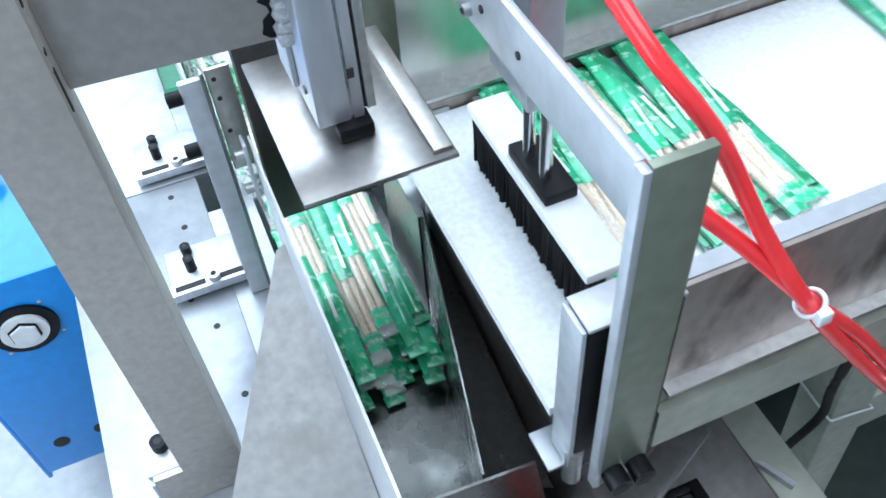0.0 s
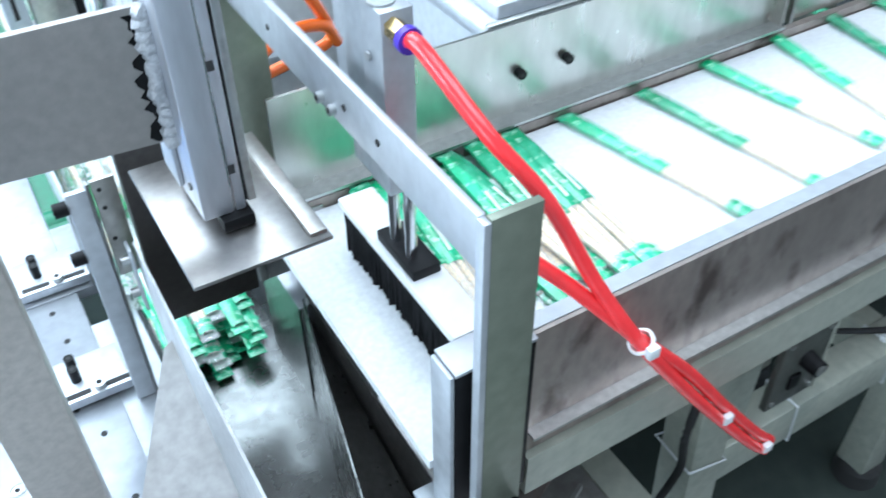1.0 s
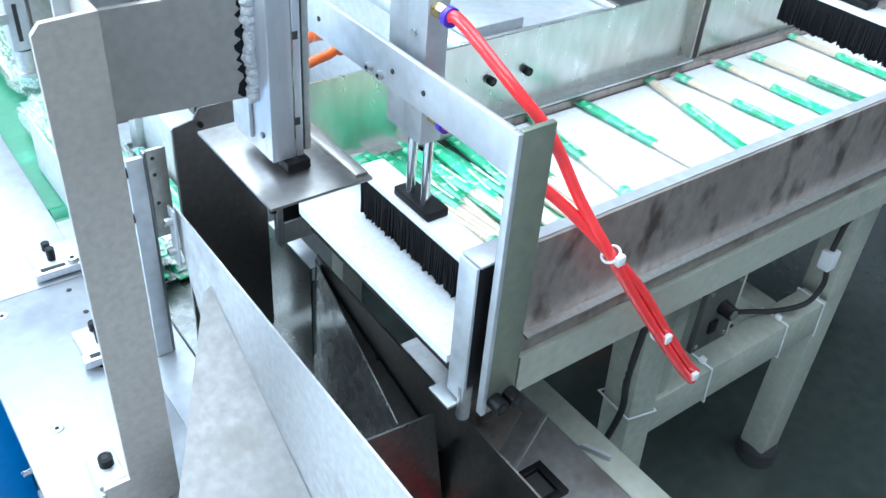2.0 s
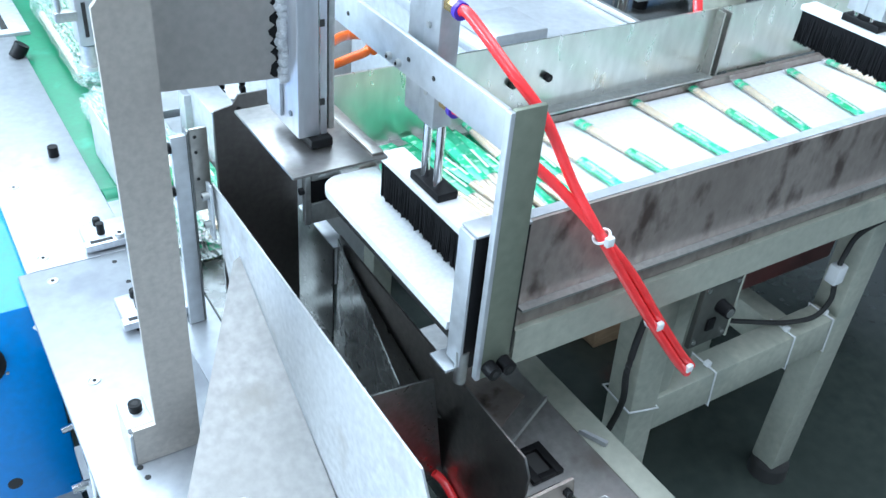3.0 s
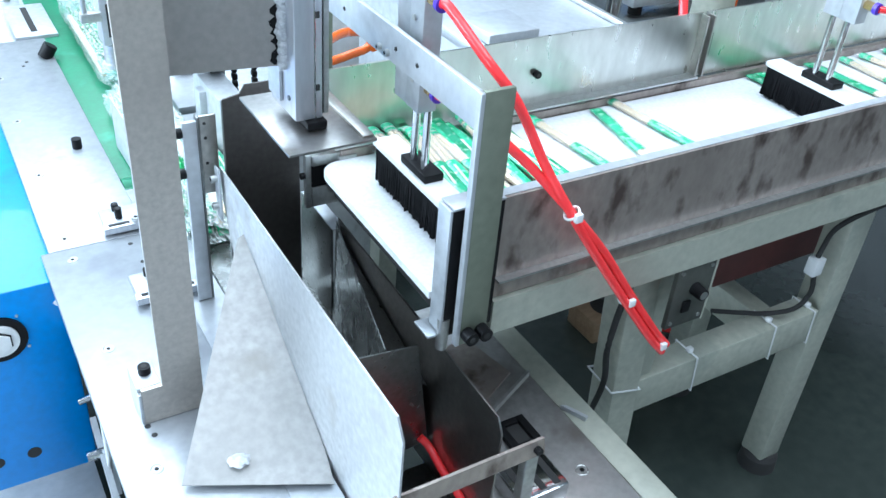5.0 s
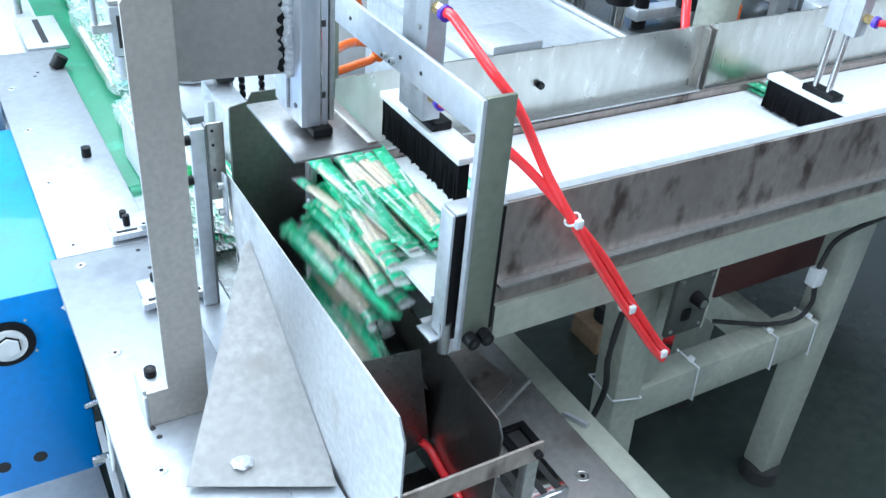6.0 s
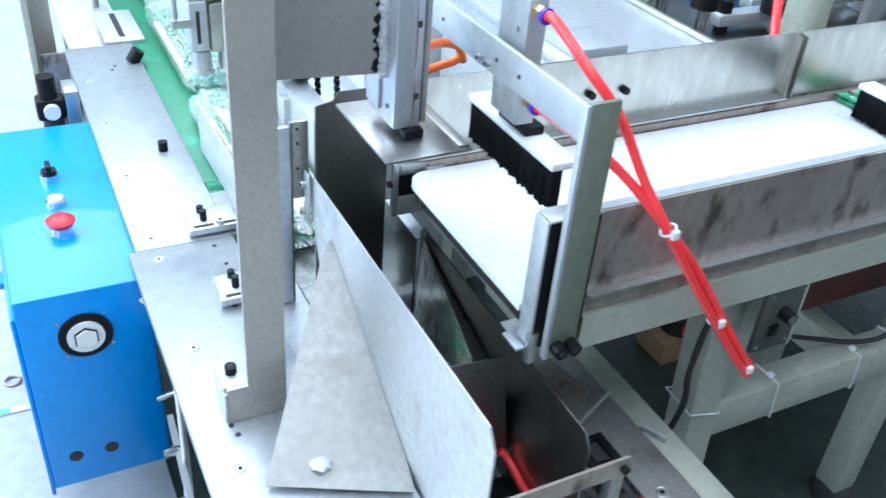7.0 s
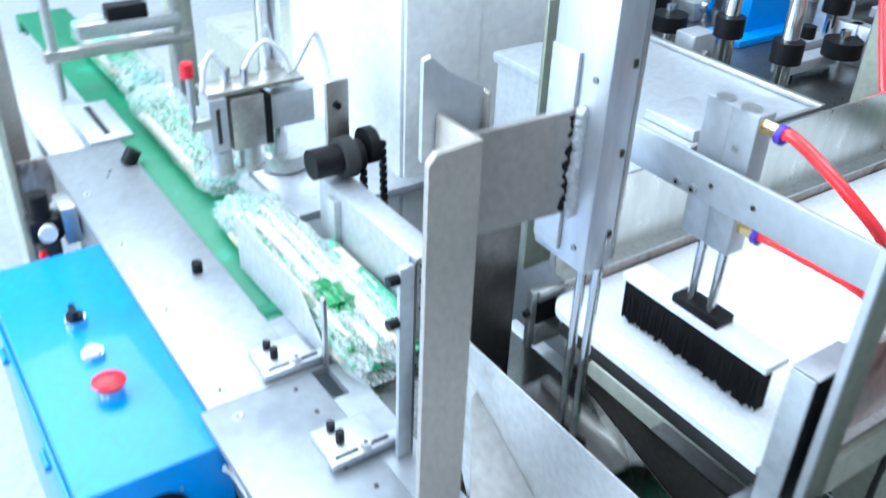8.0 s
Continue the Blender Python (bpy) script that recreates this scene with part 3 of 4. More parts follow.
part("hinge", along(NB(), 0.736, 0.750, 0.4955, 0.497, 0.04, 0.075), STEEL_DARK, cv)
for x in (0.392, 0.444):
    screw(cv, (x, 0.497, 0.706), 0.005, 0.007, (0, -1, 0))
plan("upright", None, 0.005)
# Roller coloured black to paint the dark void under the belt nose.
part("nose_roller", cyl(NB(), (0.175, 0.226, cz(0.175) - 0.045), (0.175, 0.48, cz(0.175) - 0.045), 0.012, 16), RUBBER, cv)
part("nose_bearing", box(NB(), 0.172, 0.195, 0.484, 0.498, 0.585, 0.645, 0.002), STEEL, cv)
part("end_cap", box(NB(), 0.147, 0.150, 0.1995, 0.2205, 0.605, 0.742, 0.0008), ALU_PLATE, cv)
part("end_block", box(NB(), 0.1503, 0.2045, 0.2000, 0.2203, 0.60, 0.741, 0.001), BLACK, cv, "black plastic end block")
part("end_lip", box(NB(), 0.1525, 0.2065, 0.1985, 0.2215, 0.7415, 0.7440, 0.0005), ALU_PLATE, cv)
part("latch_plate", box(NB(), 0.135, 0.165, 0.205, 0.232, 0.598, 0.601, 0.0006), ALU_PLATE, cv)
part("latch", cyl(NB(), (0.150, 0.2035, 0.585), (0.150, 0.2035, 0.62), 0.006, 12), STEEL, cv)
plan("asis")
part("belt_bed", along(NB(), 0.20, X1, 0.225, 0.48, -0.05, -0.037), STEEL_DARK, cv)
plan("upright", 0.005, 0.022)
for x, y, top in ((0.452, 0.266, 0.525), (0.877, 0.275, 0.573), (0.877, 0.49, 0.51)):
    bm, splay = box(NB(), x - 0.024, x + 0.024, y - 0.020, y + 0.026, 0.0, top, 0.006), 0.036 if x < 0.5 else 0.0
    for v in bm.verts:
        v.co.x += splay * (1 - v.co.z / top)
    leg = part("leg", bm, PAINT_GREY, cv)
    bm = cyl(NB(), (x + splay, y, FLOOR), (x + splay, y, -0.002), 0.033, 20, 0.031)
    cyl(bm, (x + splay, y, -0.002), (x + splay, y, 0.006), 0.031, 20, 0.026)
    part("rubber_foot", bm, RUBBER, leg)
part("panel_post", box(NB(), 0.475, 0.510, 0.252, 0.285, 0.348, 0.578, 0.003), PAINT_GREY, cv)
for y, x in ((0.265, 0.4645), (0.49, 0.742)):
    part("cross_beam", box(NB(), x, 0.8375, y - 0.018, y + 0.022, 0.288, 0.347, 0.003), PAINT_GREY, cv)
part("end_beam", box(NB(), 0.742, 0.778, 0.2875, 0.4715, 0.292, 0.345, 0.003), PAINT_GREY, cv)
plan("asis")
pan = part("control_panel", box(NB(), 0.457, 0.515, 0.203, 0.210, 0.500, 0.5885, 0.001), PANEL_GREY, cv, "small dark grey switch panel")
part("panel_edge", box(NB(), 0.5152, 0.518, 0.2025, 0.230, 0.498, 0.5885, 0.0006), PAINT_GREY, pan)
part("speed_knob", cyl(NB(), (0.489, 0.203, 0.553), (0.488, 0.187, 0.553), 0.0085, 16, 0.0075), BLACK, pan)
part("knob_cap", cyl(NB(), (0.488, 0.187, 0.553), (0.488, 0.1862, 0.553), 0.0055, 14), STEEL, pan)
part("rocker_switch", box(NB(), 0.474, 0.486, 0.1995, 0.2028, 0.522, 0.538, 0.001), BLACK, pan)
for x, z in ((0.463, 0.581), (0.508, 0.581), (0.463, 0.508), (0.508, 0.508)):
    part("panel_screw", cyl(NB(), (x, 0.2015, z), (x, 0.203, z), 0.0026, 10), STEEL, pan)
plan("upright", 0.005, 0.022)
part("drive_motor", box(NB(), 0.70, 0.93, 0.34, 0.42, 0.365, 0.55, 0.006), BROWN, cv, "rusty red drive motor housing")

# ---- gate frame over the nose ----
plan("asis")
ga = thing("gate_frame", "pale bolted steel gate frame standing over the belt", "frame")
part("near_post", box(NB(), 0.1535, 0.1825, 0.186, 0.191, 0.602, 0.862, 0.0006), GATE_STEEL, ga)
# Paler metal on this edge paints in the light falling from the left.
part("post_edge", box(NB(), 0.1490, 0.1533, 0.1855, 0.1925, 0.602, 0.861, 0.0006), ALU_PLATE, ga, "edge strip made pale as if lit from the left")
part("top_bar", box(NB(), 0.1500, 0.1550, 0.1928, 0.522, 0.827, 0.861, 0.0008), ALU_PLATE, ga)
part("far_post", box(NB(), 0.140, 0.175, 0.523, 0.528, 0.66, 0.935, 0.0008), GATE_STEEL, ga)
for x in (0.1605, 0.176):
    screw(ga, (x, 0.186, 0.615), 0.0070, 0.012, (0, -1, 0))
for y in (0.29, 0.33, 0.44):
    part("bolt_hole", cyl(NB(), (0.1492, y, 0.843), (0.1502, y, 0.843), 0.0022, 8), RUBBER, ga)
for y in (0.345, 0.361):
    screw(ga, (0.1500, y, 0.834), 0.0035, 0.004, (-1, 0, 0), STEEL)

# ---- brush cylinders and moving brushes ----
plan("upright")
def brush_cylinder(x, y, z):
    c = thing("brush_cylinder", "slim twin-rod aluminium air cylinder with brass fittings", "air cylinder", (x, y, z), "brush cylinders")
    part("barrel", box(NB(), x - 0.009, x + 0.011, y - 0.030, y - 0.0055, z, z + 0.120, 0.001), ALU_PLATE, c)
    part("barrel", box(NB(), x - 0.008, x + 0.010, y - 0.0048, y + 0.020, z, z + 0.120, 0.001), ALU_PLATE, c)
    part("seam", box(NB(), x - 0.007, x + 0.009, y - 0.0056, y - 0.0047, z + 0.001, z + 0.119), BLACK, c)
    for dz in (0.03, 0.09):
        part("body_screw", cyl(NB(), (x - 0.0105, y - 0.016, z + dz), (x - 0.009, y - 0.016, z + dz), 0.003, 8), STEEL, c)
    for dy in (-0.017, 0.007):
        part("port_cap", cyl(NB(), (x, y + dy, z + 0.120), (x, y + dy, z + 0.1215), 0.008, 18), STEEL, c)
    for dz in (0.025, 0.111):
        f = part("fitting", cyl(NB(), (x, y - 0.03, z + dz), (x, y - 0.044, z + dz), 0.006, 6), BRASS, c)
        part("release_ring", cyl(NB(), (x, y - 0.044, z + dz), (x, y - 0.049, z + dz), 0.0075, 14), PURPLE, f)
    return c


def brush(x, y0, y1, z, n):
    """A strip brush whose bar's top is at z."""
    yc = (y0 + y1) / 2
    b = thing("strip_brush", "white strip brush with black bristles across the belt", "brush", (x, yc, z), "strip brushes")
    part("bar", box(NB(), x - 0.014, x + 0.016, y0, y1, z - 0.008, z, 0.002), WHITE_PLASTIC, b)
    part("mount", box(NB(), x - 0.010, x + 0.012, yc - 0.026, yc + 0.026, z + 0.0002, z + 0.009, 0.001), BLACK, b)
    for dy in (-0.011, 0.011):
        part("guide_rod", cyl(NB(), (x, yc + dy, z + 0.009), (x, yc + dy, z + 0.16), 0.0042, 14), CHROME, b)
    bm = box(NB(), x - 0.0105, x - 0.0015, y0 + 0.004, y1 - 0.004, z - 0.044, z - 0.008)
    random.seed(n)
    m = 150
    for i in range(m):
        ya = y0 + 0.003 + (y1 - y0 - 0.006) * i / m
        w = (y1 - y0 - 0.006) / m
        dz = 0.047 + 0.001 * math.sin(i * 0.35 + n) + 0.004 * random.random()
        sx, sy = 0.003 * (random.random() - 0.5), 0.003 * (random.random() - 0.5)
        prism(bm, [(x - 0.012, ya, z - 0.008), (x - 0.012, ya + w, z - 0.008), (x - 0.012 + sx, ya + 0.8 * w + sy, z - dz), (x - 0.012 + sx, ya + 0.2 * w + sy, z - dz)], (0.012, 0, 0))
    part("bristles", bm, BRISTLE, b, "dense black bristles")
    return b


brush_cylinder(0.190, 0.345, 0.775)
NEAR_UP, FAR_UP = 0.066, 0.075
near_brush = brush(0.201, 0.260, 0.427, 0.693, 3)
brush_cylinder(0.811, 0.345, 0.765)
far_brush = brush(0.815, 0.262, 0.430, 0.672, 4)

# ---- steel bench under the chute ----
plan("upright", None, 0.006)
be = thing("base_plate", "scuffed stainless base plate on a painted frame under the chute", "machine base")
part("plate", box(NB(), 0.158, 0.335, 0.02, 0.46, 0.388, 0.400, 0.001), BENCH_STEEL, be)
part("inner_plate", box(NB(), 0.045, 0.1555, 0.02, 0.224, 0.388, 0.398, 0.001), STEEL_DARK, be)
part("frame_rail", box(NB(), 0.336, 0.372, 0.0, 0.60, 0.34, 0.398, 0.003), PAINT_GREY, be)
part("frame_rail", box(NB(), 0.05, 0.372, -0.04, 0.0, 0.34, 0.398, 0.003), PAINT_GREY, be)
for y in (-0.02,):
    part("leg", box(NB(), 0.336, 0.372, y - 0.018, y + 0.018, FLOOR, 0.34, 0.003), PAINT_GREY, be)
for x, y in ((0.300, 0.135), (0.225, 0.06)):
    flat_screw(be, x, y, 0.400, 0.007)
plan("asis")
part("cross_strip", prism(NB(), [(0.036, 0.092, 0.527), (0.197, 0.092, 0.529), (0.193, 0.092, 0.551), (0.036, 0.092, 0.550)], (0, -0.003, 0)), STEEL_STAINED, be, "stained stainless cross strip")
part("strip_post", box(NB(), 0.180, 0.194, 0.0925, 0.104, 0.406, 0.530, 0.001), STEEL, be)
part("strip_bolt", cyl(NB(), (0.186, 0.089, 0.540), (0.186, 0.083, 0.540), 0.004, 6), BLACK, be)
for x0, x1, y0, y1 in ((0.246, 0.256, 0.186, 0.232), (0.276, 0.286, 0.186, 0.232), (0.256, 0.276, 0.186, 0.194), (0.256, 0.276, 0.224, 0.232)):
    part("block_wall", box(NB(), x0, x1, y0, y1, 0.4065, 0.413, 0.001), BLACK, be)
part("block_floor", box(NB(), 0.2562, 0.2758, 0.1942, 0.2238, 0.4065, 0.4085), RUBBER, be)
part("bearing_block", box(NB(), 0.200, 0.262, 0.110, 0.165, 0.4065, 0.432, 0.003), CHROME, be)
for x in (0.212, 0.232, 0.250):
    part("block_slot", box(NB(), x - 0.004, x + 0.004, 0.116, 0.160, 0.4315, 0.4325), RUBBER, be)
part("rail_clip", prism(NB(), [(0.338, 0.225, 0.4045), (0.344, 0.222, 0.4045), (0.357, 0.196, 0.4045), (0.352, 0.194, 0.4045)], (0, 0, 0.006)), ALU_PLATE, be)
plan("upright", None, 0.006)
part("brown_panel", prism(NB(), [(0.235, 0.355, 0.418), (0.285, 0.365, 0.418), (0.302, 0.285, 0.418), (0.245, 0.255, 0.418)], (0, 0, 0.003)), STEEL_STAINED, be, "tilted stained cover plate")
hs = tube(NB(), [(0.140, 0.221, 0.445), (0.147, 0.212, 0.436), (0.1475, 0.185, 0.428), (0.1475, 0.15, 0.425), (0.146, 0.09, 0.41)], 0.0045, 12)
tagged(part("red_hose", hs, RED_TUBE), "short bright red air hose inside the near chute bay", "hose")
for k, pts in enumerate(([(0.085, 0.21, 0.45), (0.088, 0.18, 0.425), (0.100, 0.14, 0.412), (0.118, 0.09, 0.403)], [(0.075, 0.18, 0.43), (0.078, 0.14, 0.412), (0.085, 0.08, 0.403)])):
    tagged(part("signal_cable", tube(NB(), pts, 0.0018, 8), RUBBER), "thin black signal cable on the base plate", "cable")
plan("asis")
sb = thing("tie_rod", "bright flat steel bar sticking out from the chute side wall", "bar")
bm = prism(NB(), [(0.1555, 0.176, 0.4635), (0.296, 0.2465, 0.4575), (0.2975, 0.2435, 0.4575), (0.157, 0.173, 0.4635)], (0, 0, 0.008))
part("bar", bm, STEEL, sb)

# ---- red air tubes to the near brush cylinder ----
plan("turned")
t1 = [(0.190, 0.300, 0.886), (0.191, 0.285, 0.886), (0.200, 0.240, 0.858), (0.220, 0.215, 0.823), (0.242, 0.195, 0.767), (0.266, 0.179, 0.719)]
t2 = [(0.190, 0.300, 0.800), (0.189, 0.285, 0.803), (0.190, 0.255, 0.803), (0.205, 0.220, 0.792), (0.231, 0.200, 0.765), (0.270, 0.181, 0.716)]
e1 = [(0.310, 0.177, 0.658), (0.358, 0.176, 0.588), (0.410, 0.177, 0.516), (0.434, 0.178, 0.487)]
at = thing("air_tube_pair", "two bright red air tubes tied together, running down from the cylinder", "air tubes")
part("tube", tube(NB(), t1 + [(p[0] - 0.0034, p[1] - 0.001, p[2] - 0.0022) for p in e1], 0.0047, 12, 8), RED_TUBE, at)
part("tube", tube(NB(), t2 + [(p[0] + 0.0044, p[1] + 0.0015, p[2] + 0.0029) for p in e1], 0.0047, 12, 8), RED_TUBE, at)
for p, d in (((0.268, 0.180, 0.718), (0.5, -0.1, -0.75)), ((0.360, 0.181, 0.585), (0.5, 0, -0.75)), ((0.426, 0.182, 0.497), (0.6, 0, -0.5))):
    tie = part("cable_tie", ring(NB(), p, d, 0.0076, 0.0013, 20), WHITE_PLASTIC, at, "white nylon cable tie")
    part("tie_head", box(NB(), p[0] - 0.004, p[0] + 0.004, p[1] - 0.0125, p[1] - 0.0075, p[2] - 0.004, p[2] + 0.005, 0.001), WHITE_PLASTIC, tie)

# ---- cables on the conveyor frame ----
plan("upright", 0.005, 0.022)
bc = thing("motor_cable", "black motor cable tied along the conveyor frame", "cable")
part("cable", tube(NB(), [(0.68, 0.315, 0.35), (0.715, 0.29, 0.353), (0.750, 0.268, 0.356), (0.775, 0.248, 0.372), (0.787, 0.242, 0.40), (0.778, 0.24, 0.43), (0.770, 0.24, 0.457), (0.776, 0.242, 0.482), (0.80, 0.245, 0.508), (0.87, 0.236, 0.53), (1.0, 0.236, 0.535)], 0.0036, 10), RUBBER, bc)
part("connector", box(NB(), 0.761, 0.780, 0.232, 0.249, 0.440, 0.468, 0.002), WHITE_PLASTIC, bc, "white plug connector")
part("cable", tube(NB(), [(0.42, 0.24, 0.53), (0.405, 0.235, 0.50), (0.40, 0.235, 0.44), (0.412, 0.24, 0.38), (0.412, 0.255, 0.30)], 0.0040, 10), RUBBER, bc)


def beam_tie(x0, x1, y0, y1, z0, z1, head):
    t = thing("frame_tie", "white cable tie round the grey conveyor frame", "cable tie", (head[0], head[1], head[2]), "frame ties")
    c = [(x0, y0, z0), (x0, y1, z0), (x1, y1, z1), (x1, y0, z1), (x0, y0, z0)]
    part("strap", tube(NB(), c, 0.0014, 6, 1), WHITE_PLASTIC, t)
    part("tie_head", box(NB(), head[0] - 0.004, head[0] + 0.004, head[1] - 0.004, head[1] + 0.004, head[2], head[2] + 0.007, 0.001), WHITE_PLASTIC, t)


for x in (0.588, 0.743, 0.826):
    beam_tie(x, x + 0.006, 0.2455, 0.2885, 0.3485, 0.2865, (x, 0.262, 0.348))
tie = thing("frame_tie", "white cable tie round the grey conveyor frame", "cable tie", (0.43, 0.24, 0.33), "frame ties")
part("strap", tube(NB(), [(0.434, 0.243, 0.350), (0.486, 0.243, 0.335), (0.486, 0.293, 0.340), (0.434, 0.293, 0.355), (0.434, 0.243, 0.350)], 0.0014, 6, 1), WHITE_PLASTIC, tie)

# ---- block and foot on the floor ----
plan("upright", None, 0.0)
wb = tagged(part("wood_block", box(NB(), 0.797, 0.877, 0.657, 0.742, FLOOR, FLOOR + 0.05, 0.003), WOOD), "short raw wood packing block on the floor", "wood block")
mf = thing("levelling_mount", "black levelling mount standing on the wood block", "levelling mount", (0.85, 0.70, FLOOR + 0.05))
part("pad", cyl(NB(), (0.86, 0.70, FLOOR + 0.05), (0.86, 0.70, FLOOR + 0.085), 0.034, 20), RUBBER, mf)
part("stem", cyl(NB(), (0.86, 0.70, FLOOR + 0.085), (0.86, 0.70, 0.30), 0.014, 14), STEEL, mf)
rt = tube(NB(), [(0.84, 0.66, 0.075), (0.88, 0.64, 0.06), (0.93, 0.62, 0.03), (0.99, 0.60, FLOOR + 0.012)], 0.012, 10)
tagged(part("red_hose", rt, RED_TUBE), "red air hose drooping to the floor by the wood block", "hose")
fs = tagged(part("dropped_wrapper", box(NB(), -0.62, -0.32, 0.975, 0.990, PALE, PALE + 0.003, 0.001), WRAP_WHITE), "empty white and green stick wrapper on the floor", "wrapper")
part("printed_end", box(NB(), -0.44, -0.37, 0.9755, 0.9895, PALE + 0.003, PALE + 0.004), WRAP_GREEN, fs)
for x, y, s in ((-0.20, 2.60, 0.05), (-0.62, 1.75, 0.03), (0.42, 2.75, 0.06), (0.30, 3.1, 0.05), (0.52, 3.3, 0.07), (-0.45, 2.1, 0.04), (0.62, 2.9, 0.04)):
    bm = prism(NB(), [(x, y, PALE), (x + s, y + 0.3 * s, PALE), (x + 0.8 * s, y + s, PALE), (x - 0.1 * s, y + 0.7 * s, PALE)], (0, 0, 0.002))
    tagged(part("paper_scrap", bm, PAPER), "torn white paper scrap on the floor", "paper scrap", "paper scraps")
for x, y in ((-0.41, 0.90), (-0.36, 1.06)):
    bm = ring(NB(), (x, y, PALE + 0.002), (0, 0, 1), 0.013, 0.003, 18)
    tagged(part("floor_bolt", bm, STEEL_STAINED), "old steel anchor ring set in the floor", "floor bolt", "floor bolts")

# ---- hinge and clamps beside the blue box ----
plan("upright", None, -0.004)
hg = thing("side_linkage", "small steel linkage and clamp lever below the table edge", "linkage")
part("bar", prism(NB(), [(-0.136, 0.60, 0.10), (-0.128, 0.60, 0.10), (-0.128, 0.60, 0.33), (-0.136, 0.60, 0.34)], (0, 0.004, 0)), ALU_PLATE, hg)
part("bar", prism(NB(), [(-0.150, 0.45, 0.12), (-0.150, 0.62, 0.23), (-0.150, 0.62, 0.245), (-0.150, 0.45, 0.15)], (0.008, 0, 0)), ALU_PLATE, hg)
part("bolt", cyl(NB(), (-0.165, 0.58, 0.215), (-0.140, 0.58, 0.215), 0.008, 12), CHROME, hg)
part("bolt", cyl(NB(), (-0.165, 0.53, 0.165), (-0.140, 0.53, 0.165), 0.008, 12), CHROME, hg)
part("stud", cyl(NB(), (-0.155, 0.64, 0.26), (-0.125, 0.64, 0.265), 0.005, 10), CHROME, hg)
part("lever", cyl(NB(), (-0.185, 0.50, 0.13), (-0.150, 0.52, 0.14), 0.009, 12, 0.012), BLACK, hg)
# Extended back to y 0.76 so the table opening shows dark, like a void.
part("gearbox", box(NB(), -0.11, 0.01, 0.30, 0.76, 0.14, 0.34, 0.01), BLACK, hg, "dark oily gearbox under the table, lengthened to darken the opening above")

# ---- wrapped packs on the outfeed belt ----
plan("upright", None, -0.001)
def film_pack(y0, y1, seed, sticks):
    random.seed(seed)
    cx = 0.066 + 0.035 * ((y0 + y1) / 2 - 0.9)
    p = thing("film_pack", "clear film sleeve round a bundle of green wrapped sticks" if sticks else "crumpled clear film pack with green sticks inside", "film pack", (cx, (y0 + y1) / 2, T - 0.004), "film packs")
    bm = NB()
    n, k = 20, 34
    rings = []
    for i in range(k + 1):
        u = i / k
        y = y0 + (y1 - y0) * u
        end = min(u, 1 - u) * 2
        w = 0.047 * min(1, 0.72 + end * 1.6)
        h = 0.030 * min(1, 0.45 + end * 2.2)
        rough = 0.004 if 0.12 < u < 0.88 else 0.009
        r = []
        for j in range(n):
            a = 2 * math.pi * j / n
            c, s = math.cos(a), math.sin(a)
            e = 0.55
            x = cx + w * abs(c) ** e * (1 if c > 0 else -1)
            z = T - 0.003 + h + h * abs(s) ** e * (1 if s > 0 else -1)
            d = rough * noise.noise((x * 60, y * 55 + seed, z * 60)) + 0.5 * rough * noise.noise((x * 160, y * 140, z * 160 + seed))
            r.append(bm.verts.new((x + d * c, y + d, max(T - 0.0038, z + d * (0.4 + s)))))
        rings.append(r)
    for a, b in zip(rings, rings[1:]):
        for j in range(n):
            bm.faces.new((a[j], a[(j + 1) % n], b[(j + 1) % n], b[j]))
    part("film_sleeve", bm, FILM, p, "crinkled clear film")
    for i in range(24):
        x = cx - 0.037 + 0.0095 * (i % 8) + random.uniform(-0.002, 0.002)
        z = T + 0.005 + 0.0145 * (i // 8) + random.uniform(-0.001, 0.002)
        a, b = y0 + (0.012 if sticks else 0.05) + random.uniform(0, 0.05), y1 - 0.05 - random.uniform(0, 0.09)
        da, db = random.uniform(-0.004, 0.004), random.uniform(-0.004, 0.004)
        bm = cyl(NB(), (x + da, a, z), (x + db, b, z), 0.0042, 8)
        part("wrapped_sticks", bm, (WRAP_GREEN, WRAP_GREEN, WRAP_GREEN, WRAP_WHITE, WRAP_DEEP, BAMBOO)[random.randrange(6)], p)
    for u in ((0.93,) if sticks else (0.06, 0.93)):
        bm = NB()
        yc = y0 + (y1 - y0) * u
        for q in bmesh.ops.create_icosphere(bm, subdivisions=4, radius=1.0)["verts"]:
            w = 1 + 0.5 * noise.noise(q.co * 3.3 + Vector((seed, u, 0))) + 0.3 * noise.noise(q.co * 8.0)
            q.co = Vector((cx + q.co.x * 0.034 * w, yc + q.co.y * 0.026 * w, T + 0.026 + q.co.z * 0.017 * w))
        part("crumpled_end", bm, TEAL_FILM, p, "crumpled teal-tinted film end")
    if sticks:
        bm = NB()
        for q in bmesh.ops.create_icosphere(bm, subdivisions=4, radius=1.0)["verts"]:
            w = 1 + 0.45 * noise.noise(q.co * 3.1) + 0.2 * noise.noise(q.co * 7.0)
            q.co = Vector((cx - 0.012 + q.co.x * 0.018 * w, y0 + 0.115 + q.co.y * 0.040 * w, T + 0.055 + q.co.z * 0.010 * w))
        part("crumpled_wrapper", bm, WRAP_DEEP, p, "crumpled vivid green wrapper end")
    return p


film_pack(0.66, 1.13, 1, True)
film_pack(1.19, 1.60, 2, False)
film_pack(1.65, 2.06, 3, False)

# ---- wall beside the outfeed, sealing unit, frame at the far end ----
plan("upright", None, 0.004)
sw = thing("side_shield", "white painted sheet wall along the outfeed belt", "shield")
